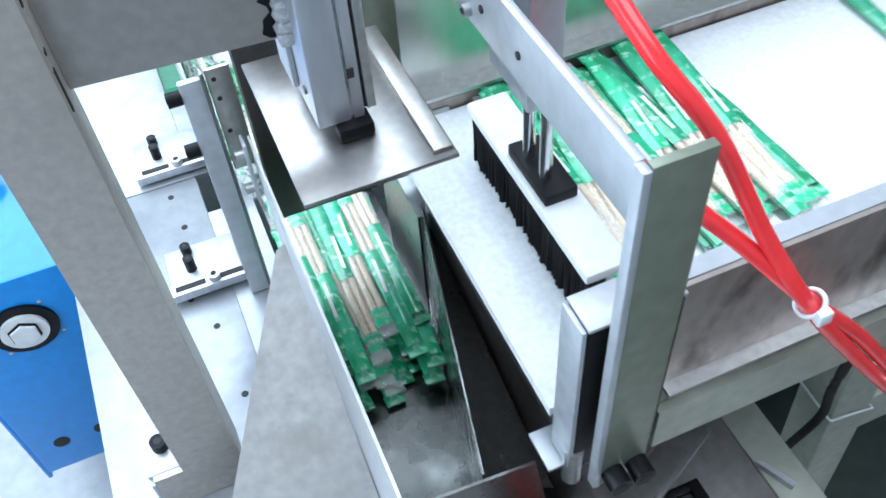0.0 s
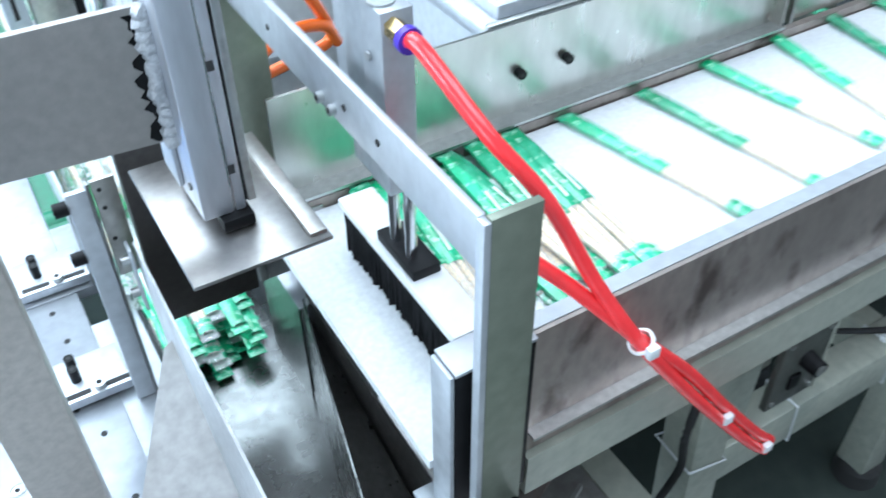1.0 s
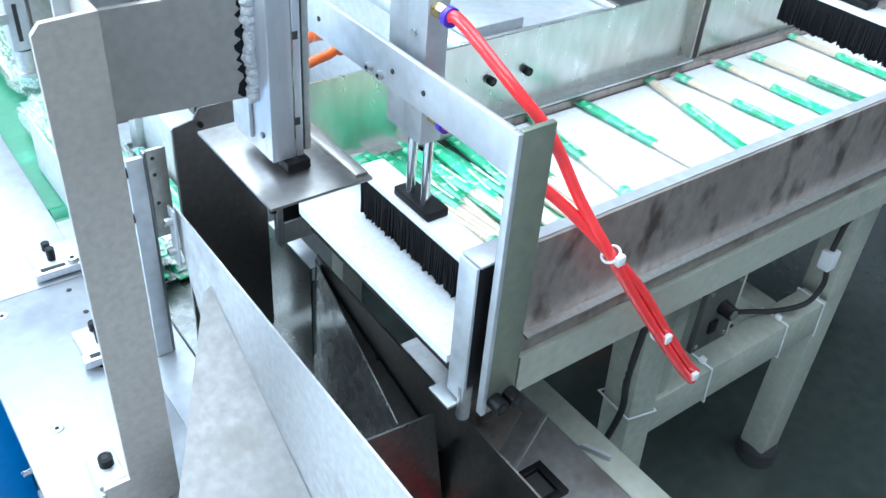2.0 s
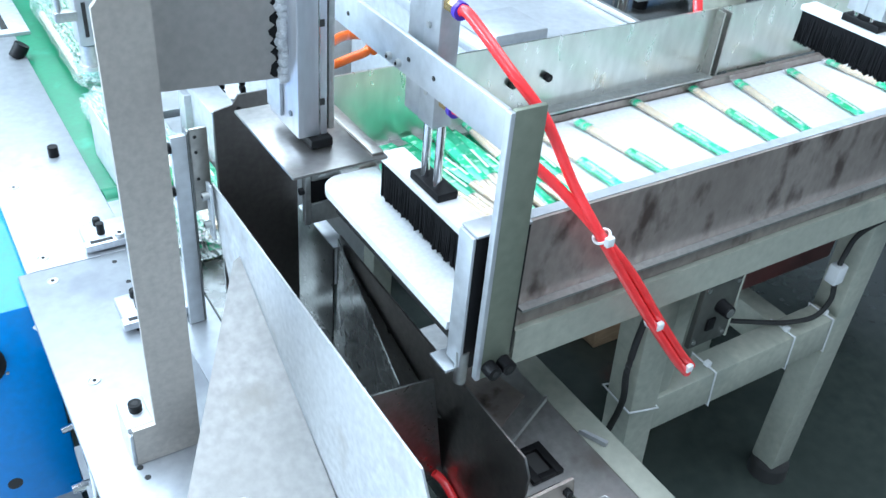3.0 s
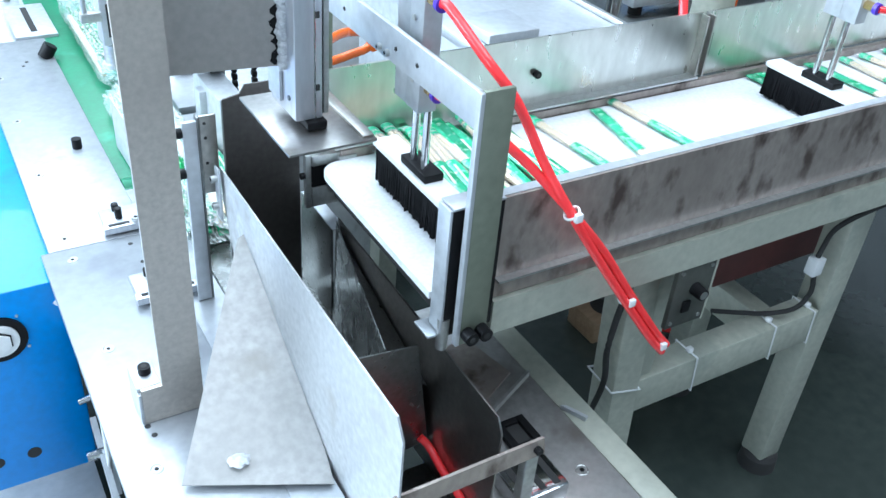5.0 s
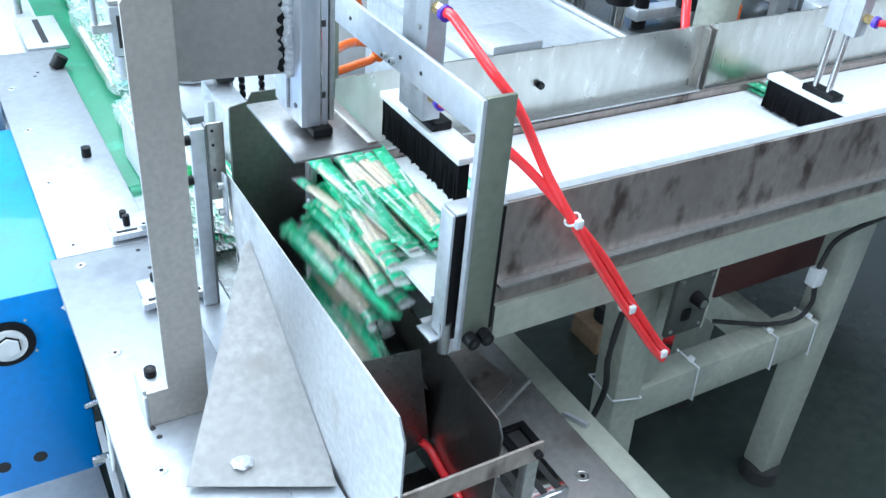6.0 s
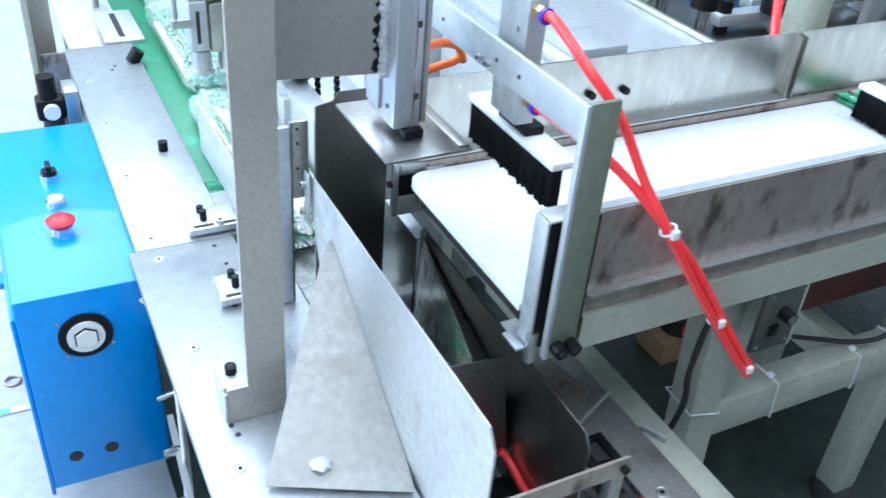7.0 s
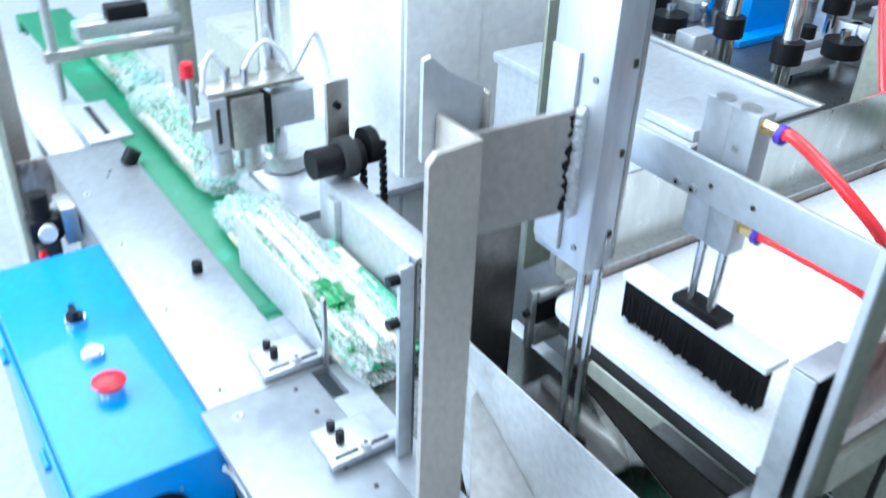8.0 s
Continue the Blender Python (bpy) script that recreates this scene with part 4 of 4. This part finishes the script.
part("sheet", box(NB(), 0.142, 0.182, 0.645, 0.985, 0.40, 0.556, 0.001), ALU_PLATE, sw)
part("deck", box(NB(), 0.125, 0.40, 1.03, 1.50, 0.455, 0.470, 0.002), ALU_PLATE, sw)
su = thing("sealing_unit", "steel sealing head with twin feet, white hoses and a red knob", "sealing head")
part("block", box(NB(), 0.075, 0.128, 1.12, 1.165, 0.552, 0.635, 0.002), STEEL_WARM, su)
part("end_plate", box(NB(), 0.042, 0.070, 1.12, 1.160, 0.555, 0.640, 0.002), ALU_PLATE, su)
part("slot", box(NB(), 0.052, 0.058, 1.1185, 1.1200, 0.57, 0.625), RUBBER, su)
part("black_spacer", box(NB(), 0.1285, 0.140, 1.12, 1.165, 0.552, 0.632, 0.002), BLACK, su)
part("arm", box(NB(), 0.1405, 0.215, 1.13, 1.16, 0.57, 0.625, 0.002), ALU_PLATE, su)
for x in (0.058, 0.104):
    part("foot", cyl(NB(), (x, 1.14, 0.515), (x, 1.14, 0.552), 0.017, 16), STEEL, su)
    part("foot_ring", cyl(NB(), (x, 1.14, 0.512), (x, 1.14, 0.519), 0.021, 16), STEEL, su)
part("column", cyl(NB(), (0.181, 1.19, 0.475), (0.181, 1.19, 1.25), 0.019, 20), CHROME, su)
part("column_base", cyl(NB(), (0.181, 1.19, 0.475), (0.181, 1.19, 0.50), 0.038, 24), STEEL, su)
part("top_plate", box(NB(), 0.045, 0.20, 1.125, 1.175, 0.641, 0.648, 0.001), STEEL_WARM, su)
part("valve", cyl(NB(), (0.085, 1.15, 0.648), (0.085, 1.15, 0.672), 0.008, 12), CHROME, su)
part("valve", cyl(NB(), (0.110, 1.14, 0.648), (0.110, 1.14, 0.672), 0.006, 12), CHROME, su)
part("knob_stem", cyl(NB(), (0.020, 1.12, 0.60), (0.020, 1.12, 0.682), 0.005, 10), STEEL, su)
part("stem_arm", box(NB(), 0.012, 0.044, 1.112, 1.128, 0.60, 0.615, 0.001), STEEL, su)
part("red_knob", cyl(NB(), (0.020, 1.12, 0.682), (0.020, 1.12, 0.702), 0.010, 16, 0.009), RED, su)
for a, b, h in (((0.085, 1.15, 0.67), (0.045, 1.14, 0.648), 0.70), ((0.110, 1.14, 0.67), (0.19, 1.15, 0.648), 0.705), ((0.20, 1.16, 0.648), (0.24, 1.10, 0.60), 0.71)):
    m = [(a[i] + b[i]) / 2 for i in range(2)]
    part("hose", tube(NB(), [a, (m[0] * 0.5 + a[0] * 0.5, m[1], h - 0.012), (m[0], m[1], h), (m[0] * 0.4 + b[0] * 0.6, m[1], h - 0.02), b], 0.004, 8), WHITE_PLASTIC, su)
cd = thing("chain_drive", "black roller chain running down from a drive shaft", "chain drive")
CY = 0.99
part("mount_plate", box(NB(), 0.164, 0.200, CY, CY + 0.008, 0.44, 0.69, 0.002), STEEL_WARM, cd)
part("shaft", cyl(NB(), (0.122, CY - 0.03, 0.588), (0.200, CY - 0.03, 0.588), 0.022, 20), BLACK, cd)
part("collar", cyl(NB(), (0.165, CY - 0.03, 0.588), (0.186, CY - 0.03, 0.588), 0.030, 20), RUBBER, cd)
part("sprocket", cyl(NB(), (0.206, CY - 0.03, 0.598), (0.222, CY - 0.03, 0.598), 0.027, 18), BLACK, cd)
part("housing", box(NB(), 0.132, 0.182, CY - 0.07, CY - 0.045, 0.47, 0.545, 0.003), ALU_PLATE, cd)
part("plate_bolt", cyl(NB(), (0.182, CY, 0.655), (0.182, CY - 0.006, 0.655), 0.006, 8), BLACK, cd)
for sx, r in ((0.203, 1), (0.236, -1)):
    for i in range(17):
        z = 0.595 - 0.0125 * i
        bm = box(NB(), sx - 0.003, sx + 0.005, CY - 0.036, CY - 0.024, z - 0.0055, z + 0.0045, 0.0015)
        part("chain_link", bm, BLACK, cd)

fe = thing("end_frame", "grey machine frame with a clamp bar over the far belt end", "frame")
part("side_plate", box(NB(), -0.20, -0.188, 1.50, 1.60, FLOOR, 1.0, 0.002), PAINT_GREY, fe)
part("side_plate", box(NB(), -0.188, -0.145, 1.60, 1.606, FLOOR, 0.95, 0.002), GREY_STEEL, fe)
part("cross_bar", box(NB(), -0.06, 0.235, 1.74, 1.765, 0.508, 0.530, 0.002), STEEL_WARM, fe)
part("clamp_bar", box(NB(), 0.01, 0.215, 1.735, 1.76, 0.545, 0.575, 0.003), STEEL, fe)
part("clamp_block", box(NB(), 0.07, 0.15, 1.73, 1.765, 0.575, 0.605, 0.003), BLACK, fe)
for x in (-0.035, 0.21):
    part("guide_post", cyl(NB(), (x, 1.752, 0.30), (x, 1.752, 1.1), 0.010, 14), STEEL, fe)
part("column", box(NB(), 0.235, 0.285, 1.86, 1.91, FLOOR, 1.3, 0.004), PAINT_GREY, fe)
part("belt_table", box(NB(), -0.13, -0.02, 1.50, 2.2, 0.40, 0.43, 0.002), ALU_PLATE, fe)
part("slot_bar", box(NB(), -0.062, 0.016, 1.478, 1.66, 0.43, 0.450, 0.001), ALU_PLATE, fe)
part("slot", box(NB(), -0.030, -0.018, 1.50, 1.64, 0.4495, 0.4508), RUBBER, fe)
part("motor_bracket", box(NB(), -0.185, -0.06, 1.52, 1.53, 0.33, 0.42, 0.002), STEEL_STAINED, fe)

rg = thing("air_regulator", "black air regulator bolted to the table edge", "regulator", (-0.17, 1.30, 0.40))
part("bracket", box(NB(), -0.165, -0.1405, 1.28, 1.34, 0.375, 0.44, 0.002), STEEL, rg)
part("body", box(NB(), -0.215, -0.165, 1.285, 1.325, 0.385, 0.425, 0.006), BLACK, rg)
part("bowl", cyl(NB(), (-0.19, 1.305, 0.33), (-0.19, 1.305, 0.385), 0.018, 18), RUBBER, rg)
part("knob", cyl(NB(), (-0.19, 1.305, 0.425), (-0.19, 1.305, 0.465), 0.016, 16), BLACK, rg)
part("gauge", cyl(NB(), (-0.19, 1.285, 0.405), (-0.19, 1.275, 0.405), 0.014, 18), WHITE_PLASTIC, rg)
part("red_plug", cyl(NB(), (-0.205, 1.29, 0.365), (-0.205, 1.275, 0.365), 0.007, 10), RED, rg)

# ---- the second machine behind the conveyor ----
plan("upright", None, 0.022)
bt = thing("sheet_tray", "broad white sheet metal tray of the neighbouring machine", "tray")
part("tray", box(NB(), 0.40, 0.645, 0.545, 0.92, 0.685, 0.700, 0.002), ALU_PLATE, bt)
part("tray_edge", box(NB(), 0.636, 0.645, 0.545, 0.92, 0.7002, 0.708, 0.001), STEEL, bt)
part("tray_edge", box(NB(), 0.40, 0.636, 0.545, 0.552, 0.7002, 0.706, 0.001), STEEL, bt)
part("skirt", box(NB(), 0.402, 0.412, 0.56, 0.92, 0.25, 0.685, 0.002), ALU_PLATE, bt)
part("small_cover", box(NB(), 0.42, 0.50, 0.56, 0.64, 0.7002, 0.715, 0.003), ALU_PLATE, bt)
for x, y in ((0.44, 0.60), (0.60, 0.84), (0.44, 0.88)):
    part("leg", box(NB(), x - 0.02, x + 0.02, y - 0.02, y + 0.02, FLOOR, 0.685, 0.003), PAINT_GREY, bt)
wc = thing("machine_cabinet", "tall white machine cabinet with a door seam", "cabinet")
part("body", box(NB(), 0.33, 0.62, 1.06, 1.45, FLOOR, 1.30, 0.004), WHITE_PLASTIC, wc)
part("door", box(NB(), 0.335, 0.475, 1.052, 1.059, 0.02, 1.27, 0.003), WHITE_PLASTIC, wc)

plan("upright", -0.008, 0.034)
mt = thing("mechanism_table", "dark steel machine table crowded with shafts and brackets", "machine table")
part("deck", box(NB(), 0.66, 2.3, 0.56, 1.7, 0.60, 0.625, 0.003), STEEL_DARK, mt)
for x, y in ((1.20, 0.78), (2.2, 0.60), (0.70, 1.65), (2.2, 1.65)):
    part("leg", box(NB(), x - 0.025, x + 0.025, y - 0.025, y + 0.025, FLOOR, 0.60, 0.004), PAINT_GREY, mt)
bb = thing("blue_bracket", "bright blue cast bracket with a round bearing hole", "bracket", (0.95, 0.90, 0.625))
bm = prism(NB(), [(0.93, 0.90, 0.625), (1.06, 0.90, 0.625), (1.06, 0.90, 0.83), (1.02, 0.90, 0.86), (0.965, 0.90, 0.86), (0.945, 0.90, 0.82)], (0, 0.025, 0))
part("web", bm, PAINT_BLUE, bb)
part("foot", box(NB(), 0.885, 1.07, 0.87, 0.95, 0.6252, 0.638, 0.002), PAINT_BLUE, bb)
part("bearing", cyl(NB(), (0.985, 0.895, 0.75), (0.985, 0.899, 0.75), 0.022, 20), STEEL, bb)
b2 = copy_thing(bb, Matrix.Translation((1.02, 1.45, 0.625)))
b3 = copy_thing(bb, Matrix.Translation((0.80, 1.40, 0.625)))
random.seed(21)
for i in range(84):
    x, y = (random.uniform(0.70, 1.3), random.uniform(0.60, 1.3)) if i < 64 else (random.uniform(1.2, 2.0), random.uniform(0.62, 1.6))
    if (0.80 < x < 1.1 and 0.80 < y < 1.0) or (x < 0.92 and y < 0.66):
        continue
    k = i % 5
    g = thing(("shaft_block", "guide_shaft", "cam_follower", "stop_post", "link_arm")[k], ("bare aluminium shaft block on the dark machine deck", "polished horizontal guide shaft between two blocks", "black cam follower on a bright stud", "upright polished stop post with a collar", "milled aluminium link arm lying on the deck")[k], ("block", "shaft", "cam", "post", "arm")[k], (x, y, 0.625), "mechanism parts")
    if k == 0:
        part("block", box(NB(), x, x + 0.05, y, y + 0.04, 0.625, 0.625 + random.uniform(0.03, 0.09), 0.003), ALU_PLATE, g)
        part("cap", cyl(NB(), (x + 0.025, y + 0.02, 0.65), (x + 0.025, y - 0.01, 0.65), 0.010, 14), STEEL, g)
    elif k == 1:
        part("shaft", cyl(NB(), (x, y, 0.665), (x + 0.22, y, 0.665), 0.010, 14), CHROME, g)
        for dx in (0, 0.2):
            part("block", box(NB(), x + dx, x + dx + 0.025, y - 0.02, y + 0.02, 0.625, 0.69, 0.002), ALU, g)
    elif k == 2:
        part("stud", cyl(NB(), (x, y, 0.625), (x, y, 0.70), 0.008, 12), CHROME, g)
        part("wheel", cyl(NB(), (x, y, 0.66), (x, y, 0.685), 0.03, 20), BLACK, g)
    elif k == 3:
        part("post", cyl(NB(), (x, y, 0.625), (x, y, 0.85), 0.012, 14), CHROME, g)
        part("collar", cyl(NB(), (x, y, 0.70), (x, y, 0.73), 0.022, 16), BLACK, g)
    else:
        part("arm", box(NB(), x, x + 0.16, y, y + 0.03, 0.64, 0.66, 0.003), ALU_PLATE, g)
        part("pivot", cyl(NB(), (x + 0.02, y + 0.015, 0.625), (x + 0.02, y + 0.015, 0.68), 0.012, 14), BLACK, g)
wp = thing("round_column", "pale painted round column of the neighbouring machine", "column")
part("tube", cyl(NB(), (0.86, 0.60, 0.625), (0.86, 0.60, 1.3), 0.032, 24), PAINT_GREY, wp)
fc = thing("flat_upright", "flat bare aluminium upright behind the guard plates", "upright")
part("bar", box(NB(), 0.945, 0.975, 0.56, 0.575, 0.60, 1.2, 0.002), ALU_PLATE, fc)
part("orange_fitting", box(NB(), 0.915, 0.94, 0.62, 0.64, 0.65, 0.69, 0.003), ORANGE_TUBE, fc)

plan("upright", None, 0.022)
hw = thing("hand_wheel", "chromed three-spoke hand wheel on a pedestal", "hand wheel", (0.60, 1.9, 0.40))
part("rim", ring(NB(), (0.62, 1.9, 0.42), (0, 0, 1), 0.055, 0.007, 28), CHROME, hw)
for i in range(3):
    a = 2.1 * i
    part("spoke", cyl(NB(), (0.62, 1.9, 0.415), (0.62 + 0.055 * math.cos(a), 1.9 + 0.055 * math.sin(a), 0.42), 0.005, 10), CHROME, hw)
part("pedestal", cyl(NB(), (0.62, 1.9, FLOOR), (0.62, 1.9, 0.41), 0.018, 16), STEEL, hw)
hb = thing("machine_bed", "pale cast bed of a machine further off", "machine bed")
part("bed", box(NB(), 0.55, 0.95, 2.0, 2.6, FLOOR, 0.25, 0.01), PAINT_GREY, hb)
part("spindle", cyl(NB(), (0.80, 2.2, 0.30), (0.80, 2.2, 0.60), 0.02, 14), BROWN, hb)
part("spindle_foot", cyl(NB(), (0.80, 2.2, 0.25), (0.80, 2.2, 0.30), 0.035, 16, 0.02), RUBBER, hb)

# ---- orange and red tubes behind the gate ----
plan("turned")
for pts in ([(0.172, 0.531, 0.925), (0.195, 0.55, 0.88), (0.235, 0.58, 0.80), (0.27, 0.60, 0.725), (0.24, 0.60, 0.712), (0.19, 0.59, 0.71)],
            [(0.168, 0.530, 0.76), (0.22, 0.57, 0.755), (0.26, 0.59, 0.74), (0.275, 0.60, 0.715)]):
    tagged(part("orange_hose", tube(NB(), pts, 0.0055, 10), ORANGE_TUBE), "orange air hose looped behind the gate", "hose")
tagged(part("red_hose", tube(NB(), [(0.70, 0.503, 0.72), (0.71, 0.52, 0.75), (0.75, 0.57, 0.83), (0.80, 0.62, 0.92), (0.86, 0.66, 1.0)], 0.0065, 10), RED_TUBE), "red air hose rising behind the guard plates", "hose")
tagged(part("red_hose", tube(NB(), [(0.811, 0.296, 0.79), (0.835, 0.283, 0.79), (0.90, 0.28, 0.80), (1.05, 0.28, 0.84)], 0.0042, 10), RED_TUBE), "red air hose to the far brush cylinder", "hose")
plan("asis")
lc = thing("nose_bracket", "bright steel bracket holding the belt nose roller", "bracket", (0.14, 0.495, 0.59))
part("upright_bar", box(NB(), 0.1275, 0.1345, 0.491, 0.499, 0.585, 0.655, 0.0008), STEEL, lc)
part("top_bar", box(NB(), 0.1347, 0.175, 0.489, 0.4985, 0.641, 0.654, 0.0008), STEEL, lc)
part("bottom_bar", box(NB(), 0.1347, 0.175, 0.489, 0.4985, 0.587, 0.612, 0.0008), STEEL, lc)
# Black box drawn in the open gap to stand for its shade.
part("gap_block", box(NB(), 0.1347, 0.172, 0.4915, 0.4980, 0.6125, 0.6405), BLACK, lc)
part("screw", cyl(NB(), (0.1275, 0.495, 0.628), (0.1225, 0.495, 0.628), 0.004, 10), BLACK, lc)

# ---- wrapped chopstick packets ----
plan("asis")
L = 0.215


def packet_master():
    p = thing("stick_packet", "pair of bamboo chopsticks in a green and clear printed wrapper", "stick packet", (0, 0, 0), "stick packets")
    for x in (-0.0033, 0.0033):
        part("chopstick", cyl(NB(), (x, -0.094, 0.0042), (x, 0.090, 0.0042), 0.0030, 8, 0.0024), BAMBOO, p)

    def sleeve(y0, y1, w, h, cap=False):
        bm = NB()
        rings = []
        for i in range(5):
            y = y0 + (y1 - y0) * i / 4
            k = 1 + 0.06 * math.sin(9 * i + y0 * 70)
            rings.append([bm.verts.new((w * k * math.cos(a), y, 0.0043 + h * k * math.sin(a))) for a in [2 * math.pi * j / 8 + 0.39 for j in range(8)]])
        for a, b in zip(rings, rings[1:]):
            for j in range(8):
                bm.faces.new((a[j], a[(j + 1) % 8], b[(j + 1) % 8], b[j]))
        return bm

    part("clear_wrapper", sleeve(-0.100, -0.014, 0.0080, 0.0041), CLEAR_WRAP, p, "clear film end of the wrapper")
    part("printed_wrapper", sleeve(-0.014, 0.098, 0.0080, 0.0042), WRAP_GREEN, p, "green printed half of the wrapper")
    for x, y, w, h in ((0.0022, 0.018, 0.0022, 0.020),):
        part("print_patch", prism(NB(), [(x - w, y - h, 0.0082), (x + w * 0.4, y - h, 0.0082), (x + w, y + h, 0.0082), (x - w * 0.4, y + h, 0.0082)], (0, 0, 0.0005)), WRAP_WHITE, p, "white printed patch")
    part("printed_tip", sleeve(-0.098, -0.078, 0.0081, 0.0042), WRAP_GREEN, p, "green printed tip of the wrapper")
    part("end_seal", box(NB(), -0.0085, 0.0085, 0.096, L / 2, 0.0030, 0.0046, 0.0004), WRAP_GREEN, p, "crimped green end seal")
    part("end_seal", box(NB(), -0.0085, 0.0085, -L / 2, -0.096, 0.0036, 0.0046, 0.0003), CLEAR_WRAP, p, "crimped clear end seal")
    return p


master = packet_master()
SPEED, RELEASE = 0.353, 5.43
packets = []


def packet(k):
    q = master if k == 0 else copy_thing(master, Matrix())
    packets.append(q)
    return q


def pile_slot(k):
    """Where the k-th packet to arrive comes to rest behind the near brush."""
    row, layer = k % 12, k // 12
    return 0.209 + 0.0145 * row + 0.004 * (layer % 2), 0.0074 * layer


def chute_slot(k):
    return 0.053 + 0.0145 * (k % 4), k // 4


def feed_state(k, x0, t, turn, yaw, dy):
    """Pose at t of a packet that lies at x0 on the belt at the start."""
    sx, lift = pile_slot(k)
    x = max(sx, x0 - SPEED * min(t, RELEASE))
    y = 0.385 + dy
    here = lift if x - sx < 0.06 else 0.0
    if 0 < x - sx < 0.06:
        here = lift * (1 - (x - sx) / 0.06)
    if t > RELEASE:
        x -= 0.86 * SPEED * (t - RELEASE)
        here = lift
    if x > 0.138:
        settle = 1.0 if x <= sx + 0.03 else 0.0
        return (x, y, cz(x) + 0.0005 + here, 0, 0, yaw * (1 - 0.4 * settle) + turn)
    age = (0.138 - x) / (0.86 * SPEED)
    cx, layer = chute_slot(k)
    press = max(0.0, min(1.0, (t - 7.72) / 0.28))
    rise = 0.030 * max(0.0, min(1.0, (t - 7.55) / 0.12)) * (1 - press)
    bottom = 0.441 + layer * (0.0072 - 0.0022 * press) + rise
    z0 = cz(0.15) + lift
    z = max(bottom, z0 - 0.10 * age - 0.5 * 6.5 * age * age)
    u = (z0 - z) / max(1e-4, z0 - bottom) if t < 7.4 else 1.0
    px = 0.138 + (cx - 0.138) * min(1, max(0, u) ** 1.3)
    tip = 14 * math.sin(math.pi * min(1, u))
    return (px, y - 0.040 * u, z, tip * 0.3, -tip * 1.5, yaw * (1 - u) + turn)


random.seed(11)
feed = []
k = 0
for i in range(23):
    feed.append((k, pile_slot(k)[0]))
    k += 1
x = 0.452
while True:
    x += random.uniform(0.064, 0.108)
    if x - SPEED * RELEASE > 0.435:
        break
    feed.append((k, x))
    k += 1
FEED = []
for k, x0 in feed:
    FEED.append((packet(k), k, x0, 180 if (random.random() < 0.15) != (x0 > 1.35) else 0, random.uniform(-11, 13), random.uniform(-0.016, 0.016)))
HELD = []
for i in range(9):
    HELD.append((packet(1000 + i), 0.836 + 0.0155 * (i % 5) + 0.004 * (i // 5), 0.0078 * (i // 5), x + 0.06 * i, random.choice((0, 180)), random.uniform(-8, 8)))
BUNDLE = []
for i in range(30):
    BUNDLE.append((packet(2000 + i), 0.053 + 0.0148 * (i % 6) + random.uniform(-0.003, 0.003), 0.4425 + 0.0086 * (i // 6), random.uniform(-0.028, 0.028), random.choice((0, 0, 180, 180, 180)), random.uniform(-3, 3)))


def bundle_y(t):
    ts = (0.0, 0.5, 1.0, 1.5, 2.0, 2.5, 8.0)
    ys = (0.400, 0.455, 0.550, 0.625, 0.680, 0.700, 0.700)
    return float(np.interp(t, ts, ys)) + L / 2


def motions():
    a = near_brush.location.copy()
    walk(near_brush, [(t, Matrix.Translation(a + Vector((0, 0, d)))) for t, d in
                      ((0.0, 0), (4.7, 0), (5.25, 0), (5.45, NEAR_UP), (5.8, NEAR_UP), (7.5, NEAR_UP), (7.6, 0.03), (7.7, 0), (8.0, 0))])
    b = far_brush.location.copy()
    walk(far_brush, [(t, Matrix.Translation(b + Vector((0, 0, d)))) for t, d in
                     ((0.0, FAR_UP), (4.7, FAR_UP), (4.75, FAR_UP), (4.95, 0), (8.0, 0))])
    walk(pr, [(t, Matrix.Translation(PRESS + Vector((0, 0, d)))) for t, d in
              ((0.0, 0), (7.5, 0), (7.6, -0.004), (7.7, -0.035), (7.8, -0.080), (7.9, -0.138), (8.0, -0.190))])
    walk(dw, [(t, Matrix.Translation(GATE + Vector((0, 0, d)))) for t, d in
              ((0.0, 0.100), (1.2, 0.098), (1.5, 0.092), (1.6, 0.066), (1.8, 0.032), (2.0, 0.002), (2.1, 0.0), (8.0, 0.0))])
    belt_times = [0.25 * i for i in range(20)] + [4.9, 5.1, 5.3] + [5.4 + 0.05 * i for i in range(29)] + [7.0, 7.5, 7.55, 7.6, 7.67, 7.72, 7.8, 7.9, 8.0]
    for q, k, x0, turn, yaw, dy in FEED:
        walk(q, [(t, pose(*feed_state(k, x0, t, turn, yaw, dy))) for t in belt_times])
    for q, stop, lift, x0, turn, yaw in HELD:
        walk(q, [(t, pose(max(stop, x0 - SPEED * t), 0.375, cz(max(stop, x0 - SPEED * t)) + 0.0005 + (lift if x0 - SPEED * t < stop + 0.02 else 0), 0, 0, yaw + turn)) for t in [0.25 * i for i in range(33)]])
    for q, x, z, dy, turn, yaw in BUNDLE:
        walk(q, [(t, pose(x, bundle_y(t) + dy, z, 0, 0, yaw + turn)) for t in [0.25 * i for i in range(11)] + [8.0]])


motions()
